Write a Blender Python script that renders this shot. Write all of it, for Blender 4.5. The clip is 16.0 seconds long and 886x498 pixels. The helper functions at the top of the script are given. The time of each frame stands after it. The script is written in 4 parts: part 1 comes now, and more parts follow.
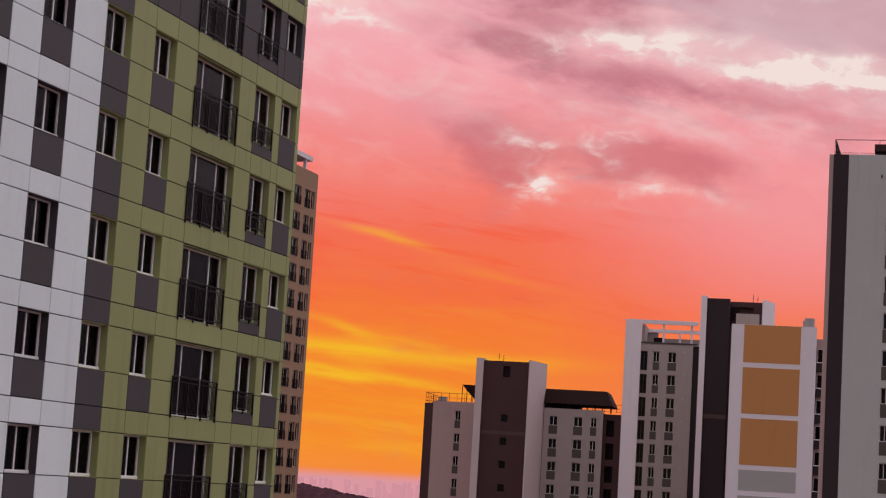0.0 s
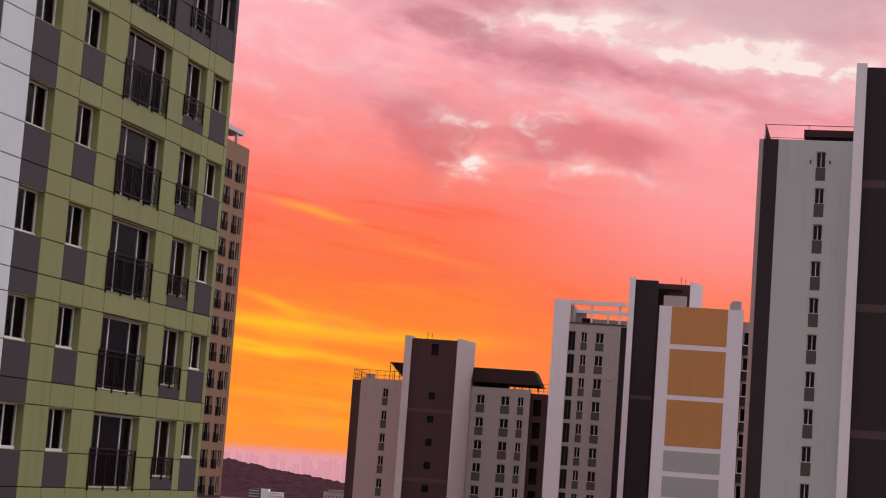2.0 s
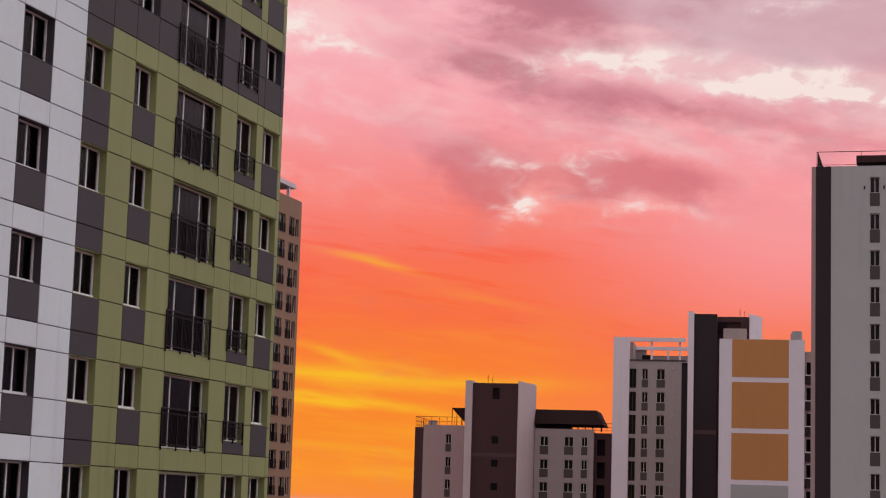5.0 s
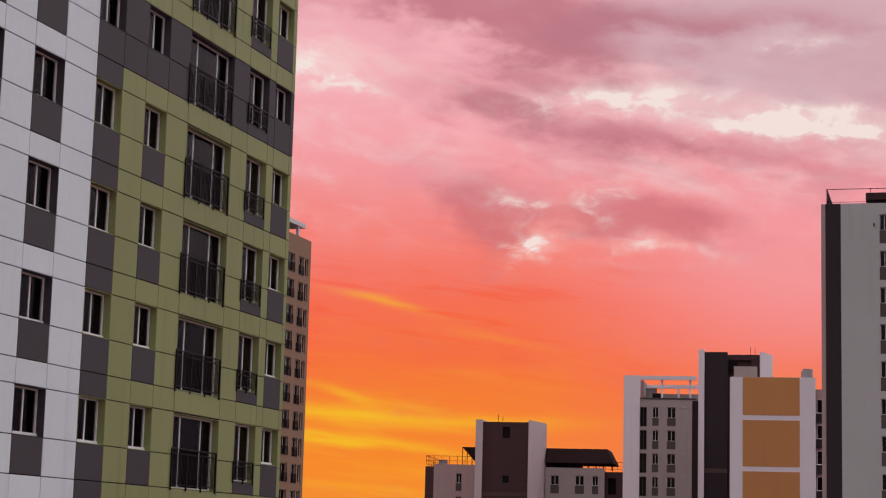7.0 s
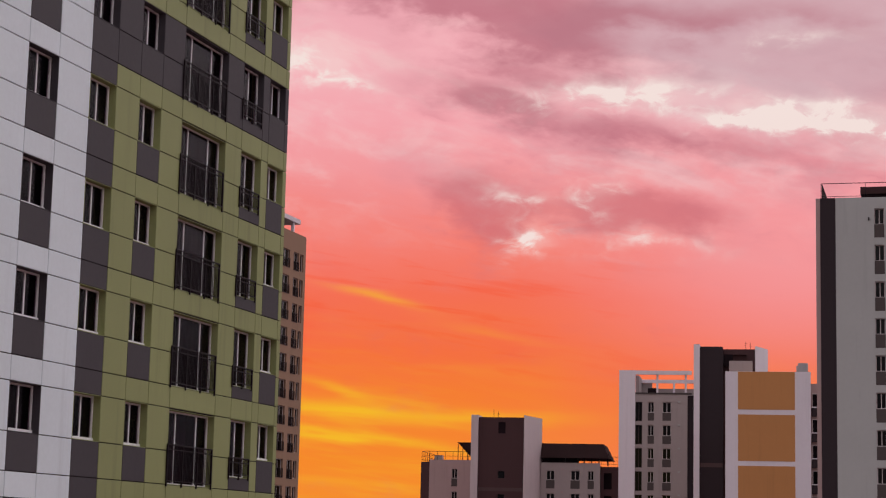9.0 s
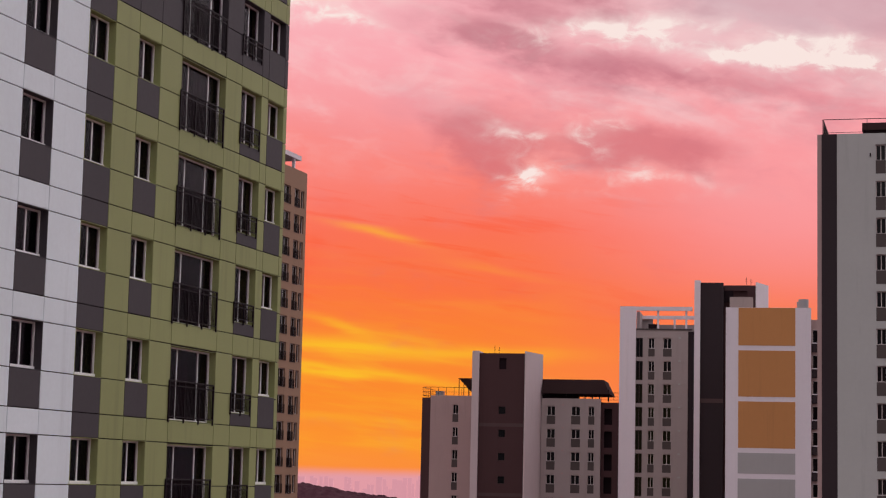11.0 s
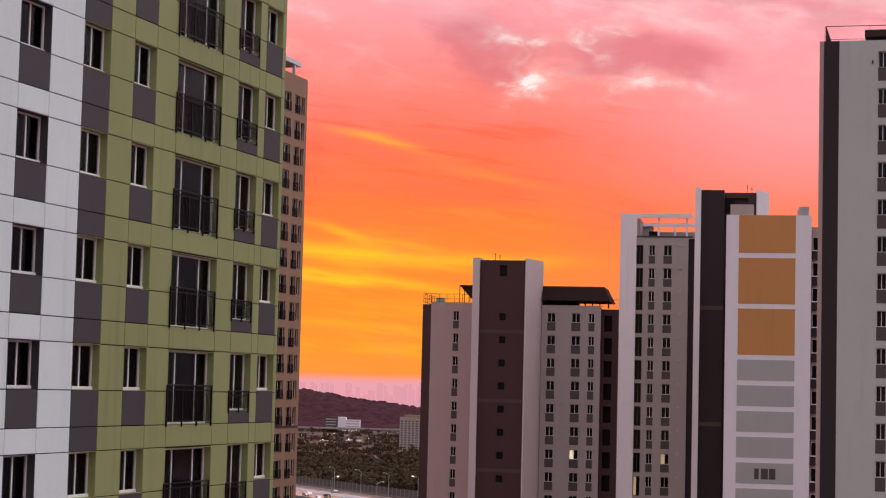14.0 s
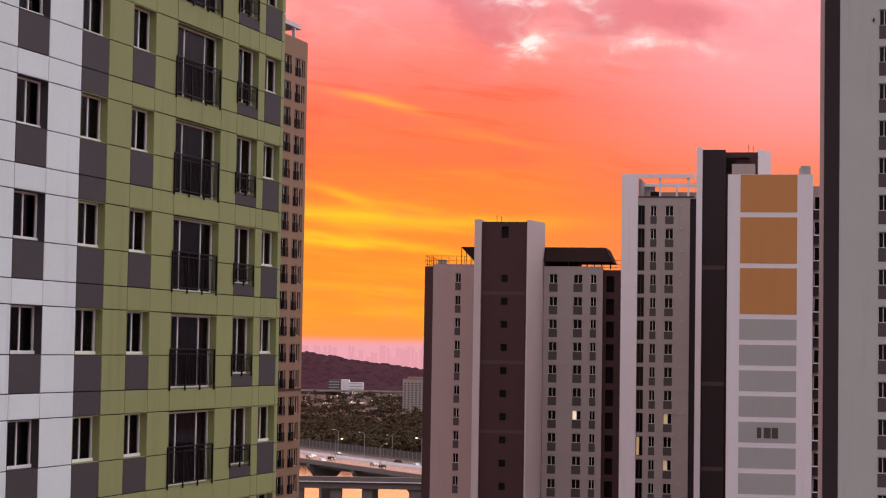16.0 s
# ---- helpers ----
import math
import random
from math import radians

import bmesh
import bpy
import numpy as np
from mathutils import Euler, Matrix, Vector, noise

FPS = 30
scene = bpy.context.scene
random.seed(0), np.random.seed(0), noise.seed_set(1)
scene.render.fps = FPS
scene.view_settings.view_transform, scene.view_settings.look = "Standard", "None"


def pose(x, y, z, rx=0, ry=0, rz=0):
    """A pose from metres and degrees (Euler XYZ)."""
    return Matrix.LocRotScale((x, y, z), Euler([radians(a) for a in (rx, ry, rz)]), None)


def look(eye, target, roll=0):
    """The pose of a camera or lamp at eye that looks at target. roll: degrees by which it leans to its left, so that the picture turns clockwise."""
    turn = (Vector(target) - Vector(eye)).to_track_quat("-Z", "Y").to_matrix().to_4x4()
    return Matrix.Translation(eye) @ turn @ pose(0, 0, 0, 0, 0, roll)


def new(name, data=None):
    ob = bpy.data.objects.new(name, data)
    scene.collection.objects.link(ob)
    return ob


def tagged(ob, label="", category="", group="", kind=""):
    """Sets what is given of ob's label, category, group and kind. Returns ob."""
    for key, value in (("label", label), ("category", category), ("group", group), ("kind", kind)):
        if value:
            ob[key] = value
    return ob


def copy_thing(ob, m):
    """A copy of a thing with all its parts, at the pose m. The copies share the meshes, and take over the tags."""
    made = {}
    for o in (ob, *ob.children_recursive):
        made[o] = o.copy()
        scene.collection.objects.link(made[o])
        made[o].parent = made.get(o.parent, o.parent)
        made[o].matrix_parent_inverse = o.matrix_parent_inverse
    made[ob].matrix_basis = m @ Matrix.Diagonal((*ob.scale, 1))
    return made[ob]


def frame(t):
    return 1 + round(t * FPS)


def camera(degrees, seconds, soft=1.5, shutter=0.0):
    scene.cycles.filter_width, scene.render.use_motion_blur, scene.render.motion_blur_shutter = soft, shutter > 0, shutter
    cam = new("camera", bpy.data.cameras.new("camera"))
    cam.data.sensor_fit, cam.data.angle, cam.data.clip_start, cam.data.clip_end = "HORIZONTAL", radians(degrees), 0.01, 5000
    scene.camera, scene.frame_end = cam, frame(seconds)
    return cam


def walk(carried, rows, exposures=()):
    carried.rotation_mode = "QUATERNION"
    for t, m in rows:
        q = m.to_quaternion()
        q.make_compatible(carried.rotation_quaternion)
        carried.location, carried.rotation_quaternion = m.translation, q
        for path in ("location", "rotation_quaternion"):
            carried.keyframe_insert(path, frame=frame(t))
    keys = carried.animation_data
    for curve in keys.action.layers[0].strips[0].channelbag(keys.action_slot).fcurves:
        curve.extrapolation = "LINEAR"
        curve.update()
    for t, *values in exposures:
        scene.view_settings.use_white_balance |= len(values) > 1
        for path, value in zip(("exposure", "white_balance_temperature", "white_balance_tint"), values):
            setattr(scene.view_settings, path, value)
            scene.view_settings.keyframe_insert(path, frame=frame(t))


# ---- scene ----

# The camera stands still on a balcony and turns: seconds, turn to the right, tilt up, roll (degrees).
EYE = (0.0, 0.0, 70.0)
TURNS = [
    (0.0, -0.271, 7.094, 3.453),
    (0.5, -0.008, 6.858, 4.477),
    (1.0, 0.647, 6.690, 5.173),
    (1.5, 1.505, 6.578, 5.051),
    (2.0, 1.871, 6.568, 4.181),
    (2.5, 1.557, 6.635, 3.003),
    (3.0, 1.151, 6.729, 2.159),
    (3.5, 0.685, 6.856, 1.771),
    (4.0, 0.351, 7.108, 1.767),
    (4.5, 0.201, 7.434, 1.760),
    (5.0, 0.138, 7.815, 1.715),
    (7.5, -0.210, 9.098, 1.522),
    (8.0, -0.117, 9.142, 1.482),
    (8.5, -0.023, 9.067, 1.355),
    (11.0, -0.015, 6.933, 1.314),
    (11.5, -0.020, 6.366, 1.403),
    (12.0, -0.035, 5.857, 1.431),
    (12.5, -0.046, 5.341, 1.444),
    (13.0, -0.038, 4.868, 1.450),
    (13.5, -0.004, 4.493, 1.432),
    (14.0, 0.028, 4.150, 1.392),
    (14.5, 0.061, 3.876, 1.278),
    (15.0, 0.069, 3.615, 1.130),
    (15.5, 0.072, 3.334, 1.057),
    (16.0, 0.000, 3.013, 0.928),
]


def view(turn, tilt, roll):
    a, e = radians(turn), radians(tilt)
    target = (EYE[0] + math.sin(a) * math.cos(e), EYE[1] + math.cos(a) * math.cos(e), EYE[2] + math.sin(e))
    return look(EYE, target, roll)


cam = camera(26.057, 16.0, soft=1.2)
walk(cam, [(t, view(a, e, r)) for t, a, e, r in TURNS], exposures=[(0.0, -0.16), (2.0, -0.02), (5.0, -0.1), (8.5, -0.15), (12.5, 0.03), (16.0, 0.18)])

# ---------------------------------------------------------------- sky and sun
world = bpy.data.worlds.new("dusk_sky")
scene.world = world
world.use_nodes = True
wt = world.node_tree
wt.nodes.clear()


class Sum:
    """A value in a node tree that can be added, multiplied and so on."""

    def __init__(self, tree, socket):
        self.tree, self.socket = tree, socket

    def op(self, kind, *others):
        n = self.tree.nodes.new("ShaderNodeMath")
        n.operation = kind
        for i, v in enumerate((self, *others)):
            if isinstance(v, Sum):
                self.tree.links.new(v.socket, n.inputs[i])
            else:
                n.inputs[i].default_value = v
        return Sum(self.tree, n.outputs[0])

    def __add__(self, o):
        return self.op("ADD", o)

    def __sub__(self, o):
        return self.op("SUBTRACT", o)

    def __mul__(self, o):
        return self.op("MULTIPLY", o)

    def __truediv__(self, o):
        return self.op("DIVIDE", o)

    def clamp(self):
        return self.op("MINIMUM", 1.0).op("MAXIMUM", 0.0)

    def step(self, a, b):
        """0 below a, 1 above b, smooth between."""
        n = self.tree.nodes.new("ShaderNodeMapRange")
        n.interpolation_type = "SMOOTHSTEP"
        self.tree.links.new(self.socket, n.inputs["Value"])
        n.inputs["From Min"].default_value, n.inputs["From Max"].default_value = a, b
        return Sum(self.tree, n.outputs["Result"])


def srgb(r, g, b):
    return tuple((c / 12.92 if c <= 0.04045 else ((c + 0.055) / 1.055) ** 2.4) for c in (r / 255, g / 255, b / 255)) + (1.0,)


def vector_of(tree, x, y, z):
    n = tree.nodes.new("ShaderNodeCombineXYZ")
    for i, v in enumerate((x, y, z)):
        if isinstance(v, Sum):
            tree.links.new(v.socket, n.inputs[i])
        else:
            n.inputs[i].default_value = v
    return n.outputs[0]


def clouds(tree, vec, scale, detail=5.0, rough=0.55, twist=0.0):
    n = tree.nodes.new("ShaderNodeTexNoise")
    n.inputs["Scale"].default_value, n.inputs["Detail"].default_value = scale, detail
    n.inputs["Roughness"].default_value, n.inputs["Distortion"].default_value = rough, twist
    tree.links.new(vec, n.inputs["Vector"])
    return Sum(tree, n.outputs[0])


def ramp(tree, value, stops):
    n = tree.nodes.new("ShaderNodeValToRGB")
    e = n.color_ramp.elements
    while len(e) < len(stops):
        e.new(0.5)
    for el, (p, c) in zip(e, stops):
        el.position, el.color = p, c
    tree.links.new(value.socket, n.inputs[0])
    return n.outputs[0]


def mixed(tree, fac, a, b, kind="MIX"):
    n = tree.nodes.new("ShaderNodeMix")
    n.data_type, n.blend_type = "RGBA", kind
    for i, v in ((0, fac), (6, a), (7, b)):
        if isinstance(v, Sum):
            tree.links.new(v.socket, n.inputs[i])
        elif isinstance(v, (tuple, float, int)):
            n.inputs[i].default_value = v
        else:
            tree.links.new(v, n.inputs[i])
    return n.outputs[2]


def dusk():
    t = wt
    co = t.nodes.new("ShaderNodeTexCoord")
    sep = t.nodes.new("ShaderNodeSeparateXYZ")
    t.links.new(co.outputs["Generated"], sep.inputs[0])
    dx, dy, dz = (Sum(t, sep.outputs[i]) for i in range(3))
    flat = (dx * dx + dy * dy).op("SQRT").op("MAXIMUM", 0.02)
    az = dx.op("ARCTAN2", dy) * 1.023  # to the right of the sunset
    el = (dz / flat + 0.0046) * 1.023  # slope above the horizon
    n1 = clouds(t, vector_of(t, az * 10.0, el * 24.0, 0.3), 1.0, 6.0, 0.55)
    n2 = clouds(t, vector_of(t, az * 26.0, (el + az * 0.10) * 58.0, 4.1), 1.0, 5.0, 0.5)
    n3 = clouds(t, vector_of(t, az * 12.0, el * 20.0, 9.3), 1.0, 5.0, 0.55)
    n4 = clouds(t, vector_of(t, az * 58.0, el * 100.0, 2.2), 1.0, 6.0, 0.57, 0.5)
    wx = az + (n1 - 0.5) * 0.075 + (n4 - 0.5) * 0.014
    wz = el + (n3 - 0.5) * 0.036 + (n2 - 0.5) * 0.022 + (n4 - 0.5) * 0.006

    def blob(x0, z0, sx, sz, slope=0.0):
        u = (wx - x0) / sx
        v = (wz - (wx - x0) * slope - z0) / sz
        return ((u * u + v * v) * -1.0).op("EXPONENT")

    soft_el = el + (n1 - 0.5) * 0.035 + (n2 - 0.5) * 0.012
    glow = ramp(t, (soft_el * 2.6).clamp(), [
        (0.0, srgb(255, 140, 66)), (0.06, srgb(255, 148, 50)), (0.13, srgb(255, 142, 46)), (0.21, srgb(255, 130, 54)), (0.28, srgb(255, 116, 68)),
        (0.36, srgb(255, 116, 88)), (0.43, srgb(255, 132, 120)), (0.50, srgb(253, 150, 150)), (0.60, srgb(255, 172, 180)), (0.70, srgb(255, 184, 192)),
        (0.80, srgb(248, 176, 187)), (1.0, srgb(206, 158, 172))])
    # rosier away from the sunset
    sky = mixed(t, az.step(0.02, 0.2) * el.step(0.07, 0.16) * 0.75, glow, srgb(255, 165, 172))
    sky = mixed(t, az.step(0.0, 0.12) * (el * -1.0).step(-0.12, -0.05) * 0.55, sky, srgb(255, 120, 86))
    # yellow streaks low over the horizon
    s1 = clouds(t, vector_of(t, az * 9.0, (el + az * 0.05) * 95.0, 2.0), 1.0, 5.0, 0.5, 0.3)
    s2 = clouds(t, vector_of(t, az * 16.0, (el + az * 0.13) * 150.0, 6.0), 1.0, 5.0, 0.55, 0.3)
    near = az.step(0.10, -0.03)
    low = el.step(0.008, 0.03) * (el * -1.0).step(-0.145, -0.065)
    streak = (s1.step(0.46, 0.68) * 0.28 + s2.step(0.48, 0.7) * 0.22) * low * near

    def bar(x0, z0, sx, sz, slope):
        u = (az + (n1 - 0.5) * 0.02 - x0) / sx
        v = (el + (s1 - 0.5) * 0.010 + (n2 - 0.5) * 0.006 - (az - x0) * slope - z0) / sz
        return ((u * u + v * v) * -1.0).op("EXPONENT")

    bars = bar(-0.05, 0.0755, 0.06, 0.0046, -0.04) * 0.85 + bar(-0.055, 0.0625, 0.065, 0.0026, -0.10) * 0.85 + bar(0.02, 0.071, 0.05, 0.004, 0.02) * 0.45
    bars = bars + bar(-0.036, 0.1365, 0.022, 0.0024, -0.2) * 0.55 + bar(-0.055, 0.087, 0.018, 0.0026, -0.2) * 0.55 + bar(0.03, 0.118, 0.03, 0.0024, -0.2) * 0.14
    sky = mixed(t, (streak + bars).clamp() * 0.95, sky, srgb(255, 192, 44))
    deep = (s2.step(0.52, 0.70) * 0.45 + n1.step(0.5, 0.7) * 0.3) * el.step(0.075, 0.11) * (el * -1.0).step(-0.2, -0.14) * az.step(0.16, 0.02)
    sky = mixed(t, deep, sky, srgb(255, 88, 52))
    # cloud banks
    wisp = clouds(t, vector_of(t, wx * 30.0, (wz + wx * 0.12) * 62.0, 12.0), 1.0, 5.0, 0.52, 0.4)
    wide = clouds(t, vector_of(t, az * 13.0, (el + az * 0.2) * 46.0, 15.0), 1.0, 6.0, 0.55, 0.6)
    high = el.step(0.145, 0.23)
    sky = mixed(t, (wisp * 0.5 + wide * 0.6).step(0.50, 0.74) * high * 0.62, sky, srgb(255, 206, 206))
    sky = mixed(t, (wisp * -0.5 - wide * 0.6).step(-0.52, -0.36) * high * az.step(-0.06, 0.05) * 0.55, sky, srgb(208, 120, 136))
    pale = (el + (wide - 0.5) * 0.08).step(0.19, 0.26) * (az + (n1 - 0.5) * 0.1).step(0.02, 0.14)
    sky = mixed(t, pale * 0.6, sky, srgb(234, 204, 209))
    ragged = (n2 - 0.5) * 0.9 + (n4 - 0.5) * 0.5
    veil = ((n1 * 0.6 + n2 * 0.5).step(0.48, 0.72)) * el.step(0.14, 0.22)
    sky = mixed(t, veil * az.step(-0.08, 0.04) * 0.42, sky, srgb(206, 128, 142))
    grey = blob(0.19, 0.268, 0.075, 0.032, -0.1) + blob(0.21, 0.30, 0.08, 0.025) + blob(0.10, 0.29, 0.06, 0.016)
    sky = mixed(t, (grey * 1.2 + ragged * 0.7).step(0.1, 1.0) * 0.6, sky, srgb(204, 168, 178))
    rose = blob(0.055, 0.281, 0.05, 0.013, -0.22) + blob(0.034, 0.247, 0.026, 0.010, -0.3) + blob(0.125, 0.2225, 0.085, 0.012, -0.15) * 0.62 + blob(0.02, 0.305, 0.06, 0.012)
    rose = rose + blob(0.09, 0.296, 0.13, 0.011, -0.05) * 0.75 + blob(0.05, 0.262, 0.035, 0.008, -0.25) * 0.5
    sky = mixed(t, (rose * 1.25 + ragged * 1.0).step(0.0, 1.2) * 0.72, sky, srgb(186, 106, 122))
    dusky = blob(0.018, 0.184, 0.024, 0.018) + blob(0.10, 0.184, 0.06, 0.012, -0.05) + blob(0.06, 0.158, 0.05, 0.006) * 0.3
    sky = mixed(t, (dusky * 1.2 + ragged * 0.6).step(0.2, 1.0) * 0.6, sky, srgb(205, 106, 116))
    # sunlit rims
    puffs = (n4 * 0.9 + n2 * 0.5).step(0.60, 0.92)
    light = (blob(0.094, 0.2505, 0.040, 0.009, 0.05) + blob(0.162, 0.238, 0.026, 0.006) * 1.2 + blob(0.218, 0.236, 0.036, 0.008) * 1.3 + blob(0.189, 0.277, 0.03, 0.005, 0.1) * 0.3) * 1.6
    light = light + blob(-0.058, 0.2585, 0.020, 0.007, -0.3) * 1.0 + blob(-0.07, 0.262, 0.035, 0.02) * 0.35 + blob(0.055, 0.178, 0.03, 0.016) * 0.22 + blob(0.043, 0.170, 0.011, 0.0065) * 1.3 + blob(0.083, 0.194, 0.012, 0.007) * 0.7
    light = light + blob(0.12, 0.167, 0.034, 0.0055, 0.03) * 0.4 + blob(0.105, 0.172, 0.012, 0.005) * 0.35 + blob(0.042, 0.192, 0.016, 0.004) * 0.5
    sky = mixed(t, (light * (puffs * 1.3 + 0.26)).clamp() * 0.95, sky, srgb(255, 236, 230))
    # the haze along the horizon
    sky = mixed(t, (el * -1.0 + (n1 - 0.5) * 0.004).step(-0.0125, -0.006), sky, srgb(228, 158, 168))
    # the rest of the dome: lilac overcast, paler overhead, dusky along the horizon
    dome = ramp(t, (dz * 0.5 + 0.5 + (n1 - 0.5) * 0.05).clamp(), [
        (0.0, (0.10, 0.08, 0.09, 1)), (0.49, (0.14, 0.12, 0.14, 1)), (0.54, (0.24, 0.22, 0.24, 1)), (0.60, (0.65, 0.575, 0.60, 1)), (0.70, (1.12, 1.02, 1.06, 1)), (1.0, (1.45, 1.34, 1.38, 1))])
    # dimmer on the side away from the sunset
    k = dy.step(-0.9, 0.35) * 0.40 + 0.65
    dome = mixed(t, 1.0, dome, vector_of(t, k, k, k), "MULTIPLY")
    front = (dy / flat).step(0.78, 0.95) * (el * -1.0).step(-0.75, -0.36)
    sky = mixed(t, front, dome, sky)
    # the clear air behind the clouds
    air = t.nodes.new("ShaderNodeTexSky")
    air.sky_type, air.sun_disc, air.sun_elevation, air.sun_rotation = "NISHITA", False, radians(2.0), radians(-2.0)
    sky = mixed(t, 0.0004, sky, air.outputs[0], "ADD")
    bg = t.nodes.new("ShaderNodeBackground")
    out = t.nodes.new("ShaderNodeOutputWorld")
    t.links.new(sky, bg.inputs[0])
    t.links.new(bg.outputs[0], out.inputs[0])


dusk()
sun = new("sun", bpy.data.lights.new("sun", "SUN"))
sun.data.energy, sun.data.angle, sun.data.color = 0.12, radians(25), (1.0, 0.55, 0.35)
sun.matrix_world = look((-20, 400, 98), (0, 0, 84))

# ---------------------------------------------------------------- materials


def paint(name, colour, rough=0.7, spread=0.06, grain=6.0, bump=0.05, streaks=0.12, metal=0.0, dirt=None, each=0.05, spec=0.25):
    """A painted or rough surface: fine grain, broad stains and rain streaks."""
    m = bpy.data.materials.new(name)
    m.use_nodes = True
    t = m.node_tree
    b = t.nodes["Principled BSDF"]
    co = t.nodes.new("ShaderNodeTexCoord")
    sep = t.nodes.new("ShaderNodeSeparateXYZ")
    geo = t.nodes.new("ShaderNodeNewGeometry")
    t.links.new(geo.outputs["Position"], sep.inputs[0])
    px, py, pz = (Sum(t, sep.outputs[i]) for i in range(3))
    fine = clouds(t, geo.outputs["Position"], grain, 4.0, 0.6)
    broad = clouds(t, geo.outputs["Position"], 0.22, 4.0, 0.6)
    run = clouds(t, vector_of(t, px * 1.7, py * 1.7, pz * 0.12), 1.0, 4.0, 0.65)
    info = t.nodes.new("ShaderNodeObjectInfo")
    own = Sum(t, info.outputs["Random"])
    k = (fine - 0.5) * (spread * 2) + (broad - 0.5) * (spread * 3) + (own - 0.5) * each + 1.0
    c = tuple(colour[:3]) + (1.0,)
    grey = vector_of(t, k, k, k)
    col = mixed(t, 1.0, c, grey, "MULTIPLY")
    d = dirt or tuple(v * 0.45 + 0.01 for v in c[:3])
    col = mixed(t, run.step(0.52, 0.78) * streaks * 2.0, col, tuple(d[:3]) + (1.0,))
    t.links.new(col, b.inputs["Base Color"])
    b.inputs["Metallic"].default_value = metal
    b.inputs["Specular IOR Level"].default_value = spec
    r = (fine - 0.5) * 0.25 + rough
    t.links.new(r.clamp().socket, b.inputs["Roughness"])
    if bump:
        n = t.nodes.new("ShaderNodeBump")
        n.inputs["Strength"].default_value, n.inputs["Distance"].default_value = bump, 0.05
        t.links.new(fine.socket, n.inputs["Height"])
        t.links.new(n.outputs[0], b.inputs["Normal"])
    return m


def dark_glass(name, tint=(0.005, 0.004, 0.005), rough=0.06):
    """Opaque glazing seen from far off; the dim behind it is painted in as near-black."""
    m = paint(name, tint, rough, 0.2, 0.8, 0.0, 0.0, each=0.8, spec=0.5)
    m.node_tree.nodes["Principled BSDF"].inputs["IOR"].default_value = 1.4
    return m


def clear_glass(name):
    m = bpy.data.materials.new(name)
    m.use_nodes = True
    b = m.node_tree.nodes["Principled BSDF"]
    b.inputs["Base Color"].default_value = (0.42, 0.30, 0.38, 1)
    b.inputs["Transmission Weight"].default_value = 1.0
    b.inputs["Roughness"].default_value, b.inputs["IOR"].default_value = 0.02, 1.14
    return m


def shining(name, colour, strength):
    m = bpy.data.materials.new(name)
    m.use_nodes = True
    b = m.node_tree.nodes["Principled BSDF"]
    b.inputs["Base Color"].default_value = tuple(colour) + (1,)
    b.inputs["Emission Color"].default_value = tuple(colour) + (1,)
    b.inputs["Emission Strength"].default_value = strength
    return m


WHITE = paint("white_cladding", (0.80, 0.87, 0.93), 0.55, 0.05, 8.0, 0.03, 0.09)
GREEN = paint("olive_green_cladding", (0.315, 0.340, 0.150), 0.55, 0.07, 8.0, 0.03, 0.2)
GREY = paint("dark_grey_cladding", (0.070, 0.061, 0.071), 0.6, 0.07, 8.0, 0.03, 0.08)
JOINT = paint("joint_filler", (0.018, 0.011, 0.014), 0.8)
# grey and white plasters of the far blocks, tinted pink for the dusk light
PLASTER = paint("pale_grey_plaster", (0.40, 0.335, 0.335), 0.8, 0.04, 3.0, 0.05, 0.10)
ROSE = paint("warm_grey_plaster", (0.455, 0.325, 0.32), 0.8, 0.04, 3.0, 0.05, 0.10)
BRIGHT = paint("white_plaster", (0.84, 0.765, 0.84), 0.75, 0.03, 3.0, 0.05, 0.06)
SLATE = paint("dark_slate_paint", (0.036, 0.024, 0.030), 0.75, 0.06, 3.0, 0.05, 0.10)
SLATE_PALE = paint("faded_slate_paint", (0.095, 0.056, 0.060), 0.75, 0.06, 3.0, 0.05, 0.10)
OCHRE = paint("ochre_paint", (0.58, 0.262, 0.098), 0.7, 0.03, 3.0, 0.04, 0.08)
ASH = paint("mid_grey_paint", (0.42, 0.405, 0.415), 0.7, 0.03, 3.0, 0.04, 0.06)
UNDER = paint("under_window_grey", (0.088, 0.070, 0.070), 0.7, 0.05, 3.0, 0.04, 0.08)
BROWN = paint("tan_brown_plaster", (0.35, 0.215, 0.15), 0.8, 0.05, 3.0, 0.05, 0.10)
BRICKRED = paint("red_brown_plaster", (0.21, 0.085, 0.07), 0.8, 0.05, 3.0, 0.05, 0.1)
FRAME = paint("white_window_frame", (0.90, 0.89, 0.91), 0.4, 0.03, 8.0, 0.0, 0.03)
FRAME_DARK = paint("brown_window_frame", (0.07, 0.045, 0.045), 0.5, 0.05, 8.0, 0.0, 0.03)
IRON = paint("dark_iron", (0.014, 0.007, 0.011), 0.5, 0.1, 10.0, 0.0, 0.05, metal=0.5)
# curtain colour taken down to near-black: the dim of the room is in it
CURTAIN = paint("shade_dark_curtain", (0.030, 0.018, 0.024), 0.9, 0.15, 4.0, 0.0, 0.0, each=0.9)
# near-black fill: the shade inside rooms and roof openings, put into the colour
DARK_FILL = paint("shade_dark_fill", (0.014, 0.006, 0.010), 0.9, 0.2, 1.0, 0.0, 0.0)
GLASS = clear_glass("window_glass")
# duller and pinker than the near tower's white frames
FRAME_FAR = paint("dull_white_window_frame", (0.62, 0.54, 0.55), 0.5, 0.05, 8.0, 0.0, 0.05)
PANE = dark_glass("far_window_glass")
